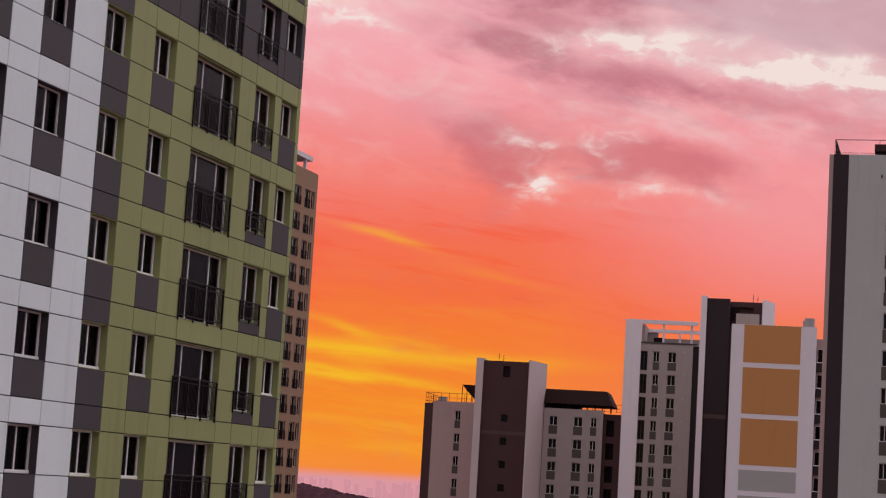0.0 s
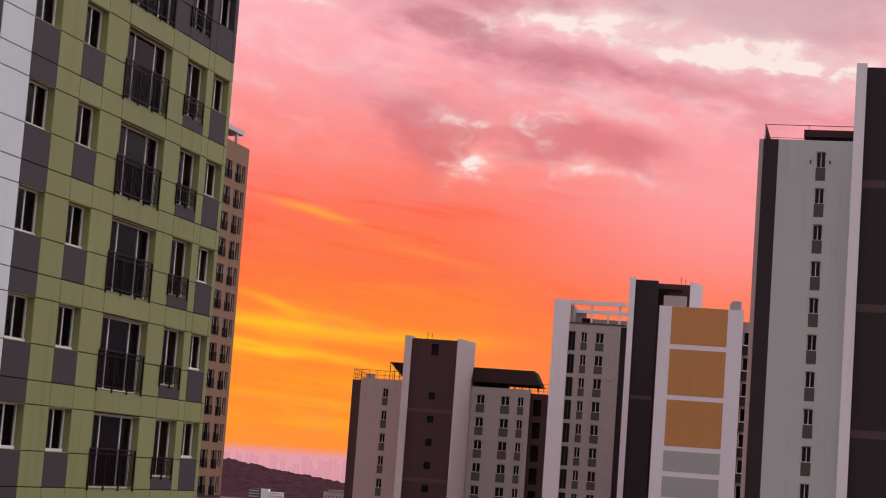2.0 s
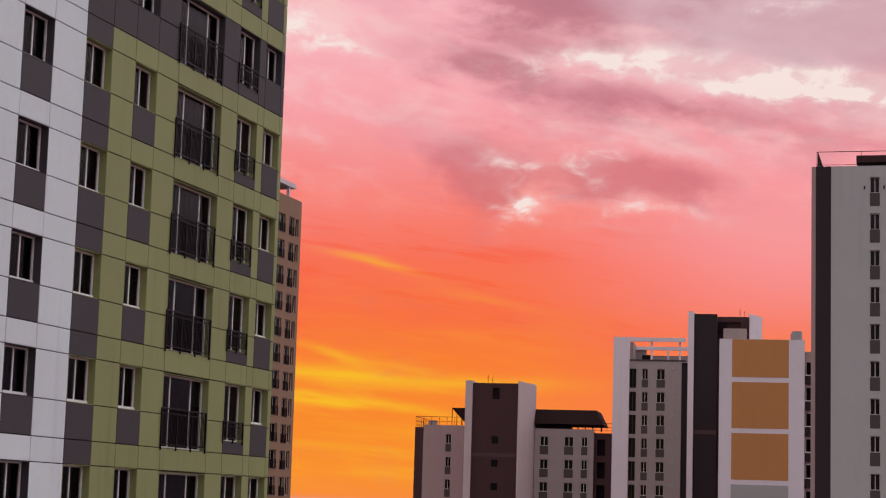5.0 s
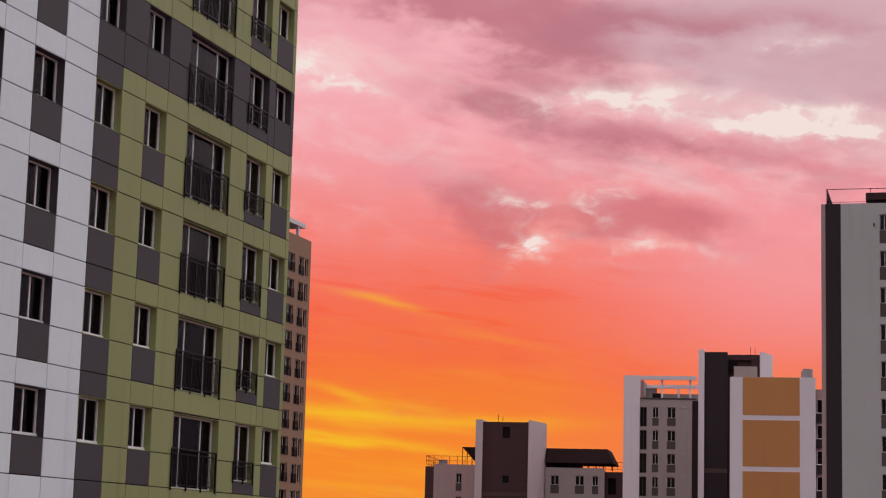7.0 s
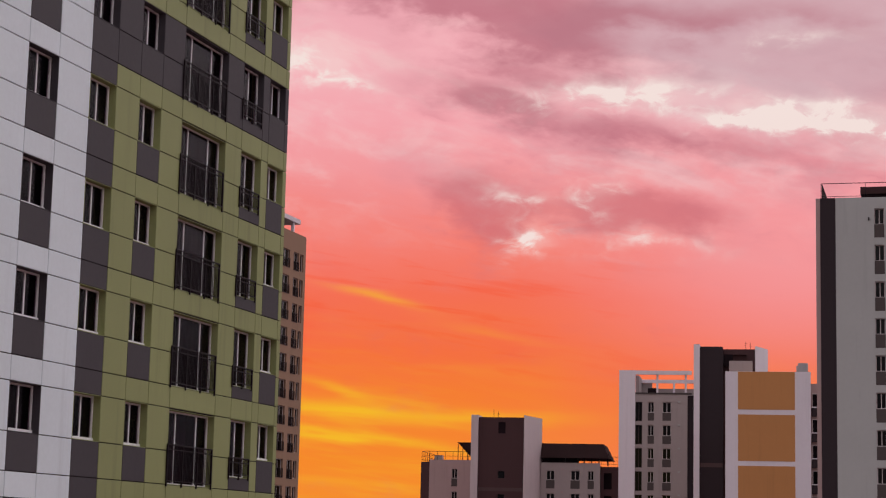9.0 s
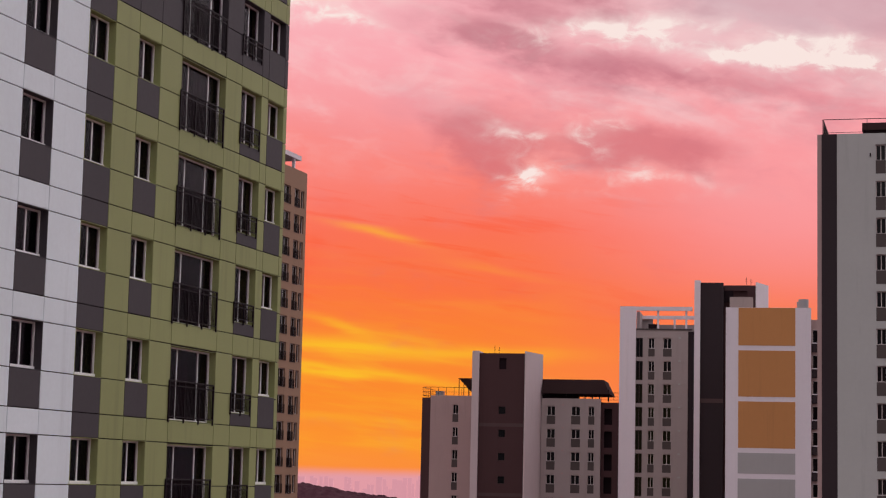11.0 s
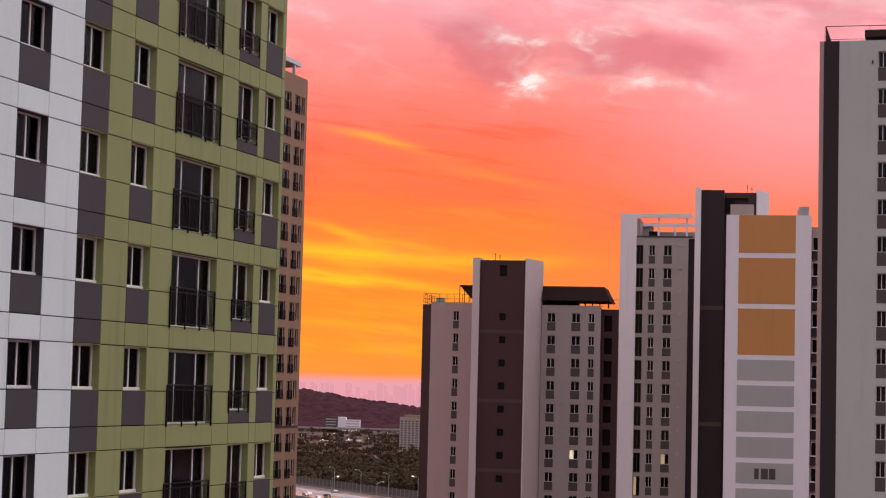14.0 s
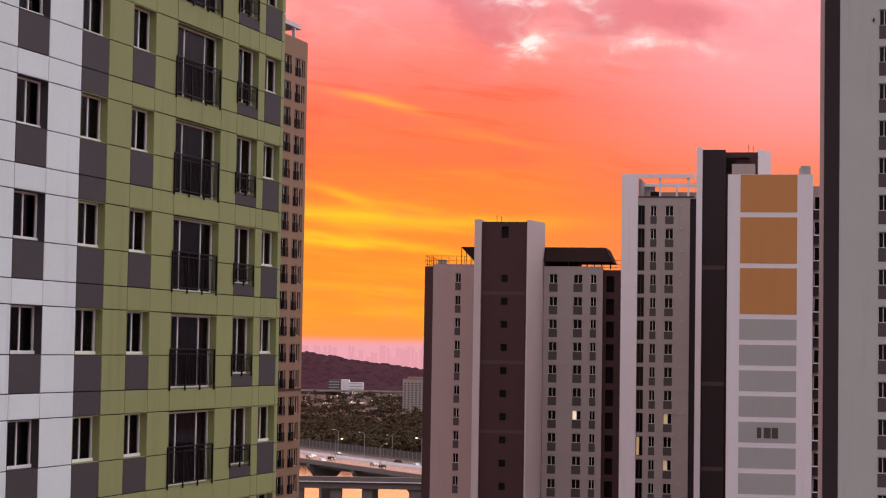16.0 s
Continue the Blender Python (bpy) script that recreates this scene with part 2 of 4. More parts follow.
STEEL = paint("galvanised_steel", (0.5, 0.48, 0.5), 0.35, 0.06, 5.0, 0.02, 0.1, metal=0.9)
ROOFING = paint("dark_red_roofing", (0.05, 0.02, 0.022), 0.7, 0.1, 3.0, 0.05, 0.1)
CONCRETE = paint("bridge_concrete", (0.19, 0.145, 0.14), 0.85, 0.08, 1.5, 0.05, 0.2)
ASPHALT = paint("asphalt", (0.19, 0.14, 0.12), 0.30, 0.1, 2.0, 0.05, 0.0)
# earth, leaves and hill: rose and mauve of the distance haze are in the colours
EARTH = paint("earth_and_scrub", (0.125, 0.070, 0.062), 0.95, 0.3, 0.05, 0.0, 0.0, spec=0.05)
LEAF = paint("tree_leaves", (0.074, 0.050, 0.030), 0.85, 0.2, 0.12, 0.0, 0.0, spec=0.05)
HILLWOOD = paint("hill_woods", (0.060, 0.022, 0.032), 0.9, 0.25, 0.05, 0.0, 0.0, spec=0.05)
# the far towers glow in pink: the air's haze is put into their material
HAZY = shining("far_city_haze", srgb(212, 146, 158)[:3], 1.0)
HAZY.node_tree.nodes["Principled BSDF"].inputs["Base Color"].default_value = (0.05, 0.04, 0.04, 1)
LAMP = shining("lit_lamp", (1.0, 0.72, 0.42), 3.0)
ROOMLIGHT = shining("lit_room", (1.0, 0.86, 0.62), 0.55)
DIMLIGHT = shining("dimly_lit_room", (1.0, 0.78, 0.45), 0.16)
# white plaster of the fins, the pink cast of its light mixed into the paint
FIN = paint("pink_cast_white_plaster", (0.63, 0.525, 0.55), 0.8, 0.04, 3.0, 0.05, 0.10)
# slate reddened in its colour for the warm light on the shaft
SHAFT = paint("brown_slate_paint", (0.076, 0.036, 0.040), 0.75, 0.06, 3.0, 0.05, 0.10)
TOWERGREY = paint("cool_grey_plaster", (0.485, 0.49, 0.49), 0.8, 0.04, 3.0, 0.05, 0.10)
WATER = bpy.data.materials.new("river_water")
WATER.use_nodes = True
_b = WATER.node_tree.nodes["Principled BSDF"]
_b.inputs["Base Color"].default_value = (0.05, 0.04, 0.04, 1)
_b.inputs["Roughness"].default_value = 0.12
_g = WATER.node_tree.nodes.new("ShaderNodeNewGeometry")
_n = clouds(WATER.node_tree, _g.outputs["Position"], 0.5, 3.0)
_u = WATER.node_tree.nodes.new("ShaderNodeBump")
_u.inputs["Strength"].default_value, _u.inputs["Distance"].default_value = 0.15, 0.1
WATER.node_tree.links.new(_n.socket, _u.inputs["Height"])
WATER.node_tree.links.new(_u.outputs[0], _b.inputs["Normal"])

# ---------------------------------------------------------------- building blocks


def box(bm, x0, x1, y0, y1, z0, z1):
    v = [bm.verts.new((x, y, z)) for z in (z0, z1) for y in (y0, y1) for x in (x0, x1)]
    for f in ((0, 2, 3, 1), (4, 5, 7, 6), (0, 1, 5, 4), (2, 6, 7, 3), (0, 4, 6, 2), (1, 3, 7, 5)):
        bm.faces.new([v[i] for i in f])


def tube(bm, p, q, r, sides=8):
    p, q = Vector(p), Vector(q)
    turn = (q - p).to_track_quat("Z", "Y").to_matrix()
    rings = []
    for c in (p, q):
        rings.append([bm.verts.new(c + turn @ Vector((r * math.cos(a), r * math.sin(a), 0))) for a in (2 * math.pi * i / sides for i in range(sides))])
    for i in range(sides):
        j = (i + 1) % sides
        bm.faces.new((rings[0][i], rings[0][j], rings[1][j], rings[1][i]))
    bm.faces.new(rings[0][::-1])
    bm.faces.new(rings[1])


def mesh_of(name, bm, material):
    me = bpy.data.meshes.new(name)
    bm.to_mesh(me)
    bm.free()
    me.materials.append(material)
    return me


def ring(w, h, f, y0, y1, bm=None):
    """A closed rectangular frame in one piece."""
    bm = bm or bmesh.new()
    loops = []
    for y in (y0, y1):
        for a in (0.0, f):
            loops.append([bm.verts.new(c) for c in ((a, y, a), (w - a, y, a), (w - a, y, h - a), (a, y, h - a))])
    for p, q in ((0, 1), (1, 3), (3, 2), (2, 0)):
        for i in range(4):
            j = (i + 1) % 4
            bm.faces.new((loops[p][i], loops[p][j], loops[q][j], loops[q][i]))
    return bm


def put(name, me, parent=None, at=(0, 0, 0), label=""):
    ob = new(name, me)
    ob.parent = parent
    ob.location = at
    return tagged(ob, label)


def part(name, bm, material, parent, label="", at=(0, 0, 0)):
    return put(name, mesh_of(name, bm, material), parent, at, label)


def boxes(*rows):
    bm = bmesh.new()
    for r in rows:
        box(bm, *r)
    return bm


def rounded(x0, x1, y0, y1, z0, z1, r=0.01):
    bm = boxes((x0, x1, y0, y1, z0, z1))
    bmesh.ops.bevel(bm, geom=bm.edges[:], offset=r, segments=1, affect="EDGES")
    return bm


def base(name, x, y, turn, label, category, group=""):
    """An Empty at a building's foot; local x runs along its front, y goes into it."""
    ob = new(name)
    ob.matrix_world = pose(x, y, 0, 0, 0, turn)
    return tagged(ob, label, category, group)


def pierced(x0, x1, y0, y1, z0, z1, columns):
    """A wall with openings: columns of (left, right, [(bottom, top), ...]) from left to right."""
    bm = bmesh.new()
    at = x0
    for a, b, holes in columns:
        if a > at:
            box(bm, at, a, y0, y1, z0, z1)
        low = z0
        for p, q in sorted(holes):
            if p > low:
                box(bm, a, b, y0, y1, low, p)
            low = q
        if low < z1:
            box(bm, a, b, y0, y1, low, z1)
        at = b
    if at < x1:
        box(bm, at, x1, y0, y1, z0, z1)
    return bm


STOREY = 2.8
H = EYE[2]

# ---------------------------------------------------------------- ground, river, distance


def land():
    bm = bmesh.new()
    prof = [(-400, 0), (560, 0), (575, -3.5), (1225, -3.5), (1240, 0), (1600, 0), (2600, 2), (4950, 4)]
    xs = [-2600, -700, -250, -60, 60, 250, 700, 2600]
    rows = [[bm.verts.new((x, y, z)) for x in xs] for y, z in prof]
    for a, b in zip(rows, rows[1:]):
        for i in range(len(xs) - 1):
            bm.faces.new((a[i], a[i + 1], b[i + 1], b[i]))
    g = put("ground", mesh_of("ground", bm, EARTH))
    tagged(g, "dark scrubby earth and grass of the river plain", "ground", kind="structure")
    bm = bmesh.new()
    bm.faces.new([bm.verts.new(p) for p in ((-2600, 563, -1), (2600, 563, -1), (2600, 1237, -1), (-2600, 1237, -1))])
    w = put("water", mesh_of("water", bm, WATER))
    tagged(w, "calm river water mirroring the orange dusk sky", "water", kind="structure")


land()

# ---------------------------------------------------------------- the green and white tower close by
green = base("apartment_tower", -10.3757, 46.1003, 90 - 17.477, "high apartment tower clad in white, olive-green and dark grey panels", "apartment building")
SILL = H - 0.285         # the sill of the fifth row from the top one in view
ROWS = range(-3, 10)     # rows of windows, counted downwards; row 1 is the first below the dark band


def sill_of(k):
    return SILL + STOREY * (5 - k)


# columns: left, right, bottom and top of the opening over the sill, bottom of the grey panel, tone of wall before it
COLS = [("z", -3.0, -1.48, 0.0, 1.215), ("a", 0.0, 1.52, 0.0, 1.215), ("b", 3.23, 4.72, 0.0, 1.215), ("c", 6.11, 7.50, 0.0, 1.215),
        ("d", 8.88, 12.03, -0.95, 1.18), ("e", 13.22, 14.84, -0.57, 1.215), ("f", 15.36, 16.70, 0.05, 1.215)]
S0, S1 = -5.2, 16.98
REVEAL = 0.215


def green_tower():
    top, low = sill_of(-3) + 1.6, sill_of(9) - 1.0
    cols = [(a, b, [(sill_of(k) + p, sill_of(k) + q) for k in ROWS]) for _, a, b, p, q in COLS]
    part("wall", pierced(S0, S1 - 0.05, 0.04, REVEAL + 0.08, low, top, cols), JOINT, green, "dark joint filler between the cladding panels")
    # one solid block, its near-black paint standing in for unlit rooms
    part("core", boxes((S0, S1 - 0.05, 1.5, 16, 0, top - 0.002)), DARK_FILL, green, "solid core painted near-black for the dim of the rooms")
    part("lower_wall", boxes((S0, S1, 0.0, 1.45, 0, low)), PLASTER, green, "pale plastered lower storeys")
    part("roof", boxes((S0, S1 + 0.2, -0.1, 16.1, top, top + 0.4)), PLASTER, green, "flat concrete roof")
    part("end_wall", boxes((S1 - 0.04, S1 + 0.0, 0.34, 16, low, top)), GREEN, green, "olive-green end wall")
    seen = {}

    def panel(tone, x0, x1, z0, z1):
        g = 0.013
        w, h = round(x1 - x0 - 2 * g, 3), round(z1 - z0 - 2 * g, 3)
        key = (tone, w, h)
        if key not in seen:
            bm = rounded(0, w, 0, 0.04, 0, h, 0.006)
            seen[key] = mesh_of(tone + "_panel", bm, {"white": WHITE, "green": GREEN, "grey": GREY}[tone])
        put(tone + "_panel", seen[key], green, (x0 + g, 0, z0 + g))

    for k in ROWS:
        z = sill_of(k)
        at = S0
        for n, a, b, p, q in COLS + [("end", S1, S1, 0, 0)]:
            plain = "white" if n in "zab" else "green"
            band = plain if plain == "white" or k != 0 else "grey"
            span = plain
            panel(band, at, a, z, z + 1.215)
            panel(band, at, a, z - 0.95, z)
            panel(span, at, a, z - 1.585, z - 0.95)
            if n != "end":
                if n != "d":
                    panel("grey", a, b, z - 0.95, z + p)
                panel("grey" if n == "b" else ("white" if n in "za" else "green"), a, b, z - 1.585, z - 0.95)
            at = b

    baluster = {h: mesh_of("baluster", boxes((-0.007, 0.007, -0.007, 0.007, 0.0, h)), IRON) for h in (1.03, 0.5)}
    pole = {h: mesh_of("post", boxes((-0.02, 0.02, -0.02, 0.02, -0.16, h)), IRON) for h in (1.03, 0.5)}
    for n, a, b, p, q in COLS:
        w, h = b - a, q - p
        cuts = (0.0, 0.30, 0.753, 1.0) if n == "d" else (0.0, 0.555, 1.0)
        f = 0.06
        frame_me = mesh_of("window", ring(w, h, f, 0.0, 0.07), FRAME)
        mull_me = mesh_of("mullion", boxes((-0.026, 0.026, 0.022, 0.066, f, h - f)), FRAME)
        panes = [mesh_of("pane", boxes((0.002, (y - x) * w - (0.02 if x else f) - (0.02 if y < 1 else f) - 0.002, 0.040, 0.048, 0.002, h - 2 * f - 0.002)), GLASS) for x, y in zip(cuts, cuts[1:])]
        sill_me = mesh_of("sill", rounded(0.016, w - 0.016, -0.04, -0.002, 0.002, 0.085, 0.006), FRAME)
        bm = bmesh.new()
        steps = int(w / 0.05)
        pts = [(w * i / steps, 0.26 + 0.03 * math.sin(i * 1.9) + 0.012 * math.sin(i * 0.7)) for i in range(steps + 1)]
        for (x0, y0), (x1, y1) in zip(pts, pts[1:]):
            bm.faces.new([bm.verts.new(c) for c in ((x0, y0, 0), (x1, y1, 0), (x1, y1, h), (x0, y0, h))])
        bmesh.ops.remove_doubles(bm, verts=bm.verts[:], dist=0.0005)
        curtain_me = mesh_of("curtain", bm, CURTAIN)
        reveal_me = {t: mesh_of("reveal", ring(w, h, 0.014, 0.0, REVEAL + 0.1), m) for t, m in (("green", GREEN), ("grey", GREY))}
        if n in "de":
            top = 1.13 if n == "d" else 0.60
            rail_me = mesh_of("railing", rounded(-0.08, w - 0.14, -0.02, 0.02, top - 0.02, top + 0.02, 0.006), IRON)
            foot_me = mesh_of("lower_rail", boxes((-0.08, w - 0.14, -0.012, 0.012, 0.09, 0.12)), IRON)
        for k in ROWS:
            z = sill_of(k) + p
            win = put("window", frame_me, green, (a, REVEAL, z))
            put("reveal", reveal_me["grey" if n in "za" or k == 0 else "green"], win, (0, -REVEAL, 0))
            for i, (x, y) in enumerate(zip(cuts, cuts[1:])):
                x0 = x * w + (0.02 if x else f)
                g = put("pane", panes[i], win, (x0, 0.0, f))
                g.visible_shadow = False
                if x:
                    put("mullion", mull_me, win, (x * w, 0, 0))
            if n not in "de":
                put("sill", sill_me, win, (0, 0, 0.015), "white sill")
            rnd = random.Random(k * 31 + ord(n))
            if rnd.random() < 0.7:
                c = put("curtain", curtain_me, win)
                share = rnd.choice((1.0, 0.66, 0.5, 0.35))
                c.scale = (share, 1, 1)
                c.location.x = 0 if rnd.random() < 0.5 else w * (1 - share)
            if n in "de":
                r = put("railing", rail_me, green, (a, -0.03, z), "dark iron balcony railing")
                put("lower_rail", foot_me, r)
                put("upper_rail", foot_me, r, (0, 0, top - 0.24))
                hh = 1.03 if n == "d" else 0.5
                m = int(w / 0.095)
                for i in range(m + 1):
                    put("baluster", baluster[hh], r, (-0.07 + (w - 0.08) * i / m, 0, 0.1))
                for i in range(4 if n == "d" else 3):
                    put("post", pole[hh], r, (-0.06 + (w - 0.10) * i / (3 if n == "d" else 2), 0, 0.1))


green_tower()

# ---------------------------------------------------------------- far towers


def window_kit(w, h, frame_mat, parts=2, deep=0.18, rail=0.0, bar=0.09):
    """Meshes of a small window set back in its opening: frame, pane, railing."""
    f = bar
    kit = {"frame": mesh_of("window", ring(w, h, f, deep, deep + 0.1), frame_mat)}
    kit["mullions"] = [(w * i / parts, mesh_of("mullion", boxes((-f / 2, f / 2, deep + 0.01, deep + 0.09, f, h - f)), frame_mat)) for i in range(1, parts)]
    kit["pane"] = mesh_of("pane", boxes((f, w - f, deep + 0.04, deep + 0.06, f, h - f)), PANE)
    kit["lit"] = mesh_of("pane", boxes((f, w * 0.5, deep + 0.04, deep + 0.06, f, h - f)), ROOMLIGHT)
    kit["dim"] = mesh_of("pane", boxes((f, w * 0.5, deep + 0.04, deep + 0.06, f, h - f)), DIMLIGHT)
    kit["half"] = mesh_of("pane", boxes((w * 0.5, w - f, deep + 0.04, deep + 0.06, f, h - f)), PANE)
    if rail:
        rr = ring(w, rail, 0.05, -0.05, 0.0)
        for i in range(1, 9):
            box(rr, w * i / 9 - 0.02, w * i / 9 + 0.02, -0.04, -0.01, 0.05, rail - 0.05)
        kit["rail"] = mesh_of("railing", rr, IRON)
    return kit


def set_window(kit, parent, x, y, z, lit=""):
    win = put("window", kit["frame"], parent, (x, y, z))
    put("pane", kit[lit or "pane"], win, label="warmly lit pane" if lit else "")
    if lit:
        put("pane", kit["half"], win)
    for dx, me in kit["mullions"]:
        put("mullion", me, win, (dx, 0, 0))
    if "rail" in kit:
        tagged(put("railing", kit["rail"], win), kind="stuff")
    return win


def railing(parent, x0, x1, y, z0, z1, along="x", gap=0.35, label="thin roof railing", bars=(0.1, 0.5), r=0.022):
    n = max(2, int(abs(x1 - x0) / gap))
    k = abs(x1 - x0)
    size = (0, k, -r, r) if along == "x" else (-r, r, 0, k)
    at = (x0, y, z0) if along == "x" else (y, x0, z0)
    h = z1 - z0
    top = part("railing", boxes((*size, h - 0.05, h)), IRON, parent, label, at)
    bar = mesh_of("bar", boxes((*size, -0.015, 0.015)), IRON)
    for q in bars:
        put("bar", bar, top, (0, 0, h * q))
    post = mesh_of("post", boxes((-r, r, -r, r, 0, h - 0.05)), IRON)
    for i in range(n + 1):
        put("post", post, top, (k * i / n, 0, 0) if along == "x" else (0, k * i / n, 0))
    return top


def mast(parent, x, y, z):
    bm = bmesh.new()
    for dx, h in ((0, 1.15), (0.55, 0.95)):
        tube(bm, (x + dx, y, z), (x + dx, y, z + h), 0.022, 6)
        for q in (0.55, 0.75):
            box(bm, x + dx - 0.12, x + dx + 0.12, y - 0.012, y + 0.012, z + h * q, z + h * q + 0.025)
    part("antenna", bm, IRON, parent, "thin twin aerial mast")


def levels(first, low=-66.0):
    """Heights over the ground, storey by storey downwards from the first (given from the eye's height)."""
    out = []
    z = first
    while z > low:
        out.append(H + z)
        z -= STOREY
    return out


def prism(plan, z0, z1):
    """An upright prism over a plan that runs anticlockwise."""
    bm = bmesh.new()
    a = [bm.verts.new((x, y, z0)) for x, y in plan]
    b = [bm.verts.new((x, y, z1)) for x, y in plan]
    bm.faces.new(a[::-1])
    bm.faces.new(b)
    for i in range(len(plan)):
        j = (i + 1) % len(plan)
        bm.faces.new((a[i], a[j], b[j], b[i]))
    return bm


def shaft(parent, x0, x1, y0, y1, ztop, fin, side, win=None, bands=()):
    """The stair shaft of a slab block: a dark front between two white fins."""
    part("shaft_front", pierced(x0, x1, y0, y0 + 0.35, 0, ztop - 0.25, [(win[0], win[1], win[2])] if win else []), SHAFT, parent, "dark slate front of the stair shaft")
    part("shaft_core", boxes((x0, x1, y0 + 0.6, y1, 0, ztop - 0.3)), SHAFT, parent)
    part("fin", boxes((x0 - fin, x0 - 0.002, y0 - 0.35, y1, 0, ztop)), FIN, parent, "white plastered fin")
    part("fin", prism([(x1 + 0.002, y0 - 0.35), (x1 + 0.15, y0 - 0.35), (x1 + side, y1 - 0.6), (x1 + side, y1), (x1 + 0.002, y1)], 0, ztop), FIN, parent, "white plastered slanting fin")
    for z in bands:
        part("band", boxes((x0, x1, y0 - 0.012, y0, H + z, H + z + 0.42)), SLATE_PALE, parent, "faded horizontal band")


def block_b():
    """The lower slab block with a dark stair shaft."""
    o = base("apartment_block", 4.72, 233.29, -10, "grey slab apartment block with a dark stair shaft and white fins", "apartment building", "slab blocks")
    stair = [(H + 14.8, H + 16.18)] + [(z - 0.95, z) for z in levels(10.31)]
    shaft(o, 0.0, 5.6, 0.0, 6.0, H + 17.0, 0.85, 1.45, (2.42, 3.3, stair), [7.85 - 8.4 * i for i in range(9)])
    kit = window_kit(0.88, 0.95, FRAME_DARK, 1, 0.15, bar=0.06)
    for z in levels(10.31):
        set_window(kit, o, 2.42, 0, z - 0.95)
    # a plate closes the opening; its shade is painted on as near-black
    part("hatch", boxes((2.42, 3.3, 0.2, 0.3, H + 14.8, H + 16.18)), DARK_FILL, o, "near-black plate for the shade in the opening below the roof")
    mast(o, 1.7, 1.0, H + 16.6)
    y = 5.0
    # the wing beside the white fin
    tops = levels(10.66)
    lw = window_kit(0.72, 1.2, FRAME_FAR, 2, bar=0.065)
    part("wing_wall", pierced(-6.86, -0.86, y, y + 0.3, 0, H + 11.75, [(-4.05, -3.33, [(z - 1.2, z) for z in tops])]), ROSE, o, "warm grey plaster wall")
    part("wing_core", boxes((-7.94, -0.86, y + 0.5, y + 11, 0, H + 11.45)), SLATE, o)
    part("side_strip", boxes((-7.94, -6.862, y + 0.05, y + 0.45, 0, H + 11.46)), SHAFT, o, "dark slate strip at the corner")
    under = mesh_of("under_panel", boxes((0, 0.72, -0.015, 0.0, 0, 0.97)), UNDER)
    for z in tops:
        set_window(lw, o, -4.05, y, z - 1.2)
        put("under_panel", under, o, (-4.05, y, z - 2.17))
    railing(o, -7.85, -1.0, y + 0.1, H + 11.6, H + 12.8, gap=0.9)
    part("roof_unit", boxes((-6.6, -5.6, y + 2, y + 3, H + 11.4, H + 12.4)), STEEL, o, "grey roof unit")
    railing(o, y + 0.1, y + 9, -7.85, H + 11.6, H + 12.8, "y", gap=1.2)
    bm = bmesh.new()
    ridge, foot = H + 13.95, H + 12.0
    vs = [bm.verts.new(c) for c in ((-3.5, y + 0.4, ridge), (-0.9, y + 0.4, ridge), (-0.9, y + 6, ridge), (-3.5, y + 6, ridge), (-0.9, y + 0.4, foot), (-1.9, y + 0.4, foot + 0.3), (-3.2, y + 0.4, ridge - 0.25))]
    bm.faces.new((vs[0], vs[1], vs[2], vs[3]))
    bm.faces.new((vs[0], vs[6], vs[5], vs[4], vs[1]))
    bmesh.ops.solidify(bm, geom=bm.faces[:], thickness=0.1)
    part("canopy", bm, ROOFING, o, "dark red roof canopy")
    for x in (-3.4, -2.8, -2.2):
        part("canopy_post", boxes((x - 0.04, x + 0.04, y + 0.6, y + 0.68, H + 11.4, H + 13.8)), IRON, o)
    # the wing on the other side, with three columns of windows
    cols = [(7.74, 8.79), (10.76, 11.88), (12.86, 13.62)]
    part("wing_wall", pierced(7.06, 14.38, y, y + 0.3, 0, H + 11.6, [(a, b, [(z - 1.18, z) for z in tops]) for a, b in cols]), PLASTER, o, "pale grey plaster wall")
    part("wing_core", boxes((5.96, 14.36, y + 0.5, y + 11, 0, H + 11.3)), SLATE, o)
    part("end_strip", pierced(14.39, 16.75, y + 0.6, y + 0.9, 0, H + 11.2, [(14.75, 15.75, [(z - 2.2, z - 0.2) for z in tops])]), SHAFT, o, "dark slate end bay")
    part("end_core", boxes((14.39, 16.75, y + 1.4, y + 11, 0, H + 11.1)), DARK_FILL, o)
    kits = {}
    for a, b in cols:
        kits[a] = window_kit(b - a, 1.18, FRAME_FAR, 2, bar=0.07)
        un = mesh_of("under_panel", boxes((0, b - a, -0.015, 0.0, 0, 1.04)), UNDER)
        for i, z in enumerate(tops):
            set_window(kits[a], o, a, y, z - 1.18, lit="lit" if a == 10.76 and i == 6 else "")
            put("under_panel", un, o, (a, y, z - 2.22))
    vent = mesh_of("vent", boxes((0, 0.25, -0.12, 0.0, 0, 0.2)), ROSE)
    for z in tops:
        put("vent", vent, o, (9.6, y, z + 0.05))
    bm = bmesh.new()
    z0, z1 = H + 12.18, H + 13.98
    top = [bm.verts.new(c) for c in ((7.08, y + 0.6, z1), (14.65, y + 0.6, z1), (14.65, y + 7, z1), (7.08, y + 7, z1))]
    low = [bm.verts.new(c) for c in ((7.08, y - 0.3, z0), (15.5, y - 0.3, z0), (15.5, y + 8, z0), (7.08, y + 8, z0))]
    bm.faces.new(top)
    for i in range(4):
        j = (i + 1) % 4
        bm.faces.new((low[i], low[j], top[j], top[i]))
    bmesh.ops.solidify(bm, geom=bm.faces[:], thickness=0.15)
    part("canopy", bm, ROOFING, o, "dark red hipped roof canopy")
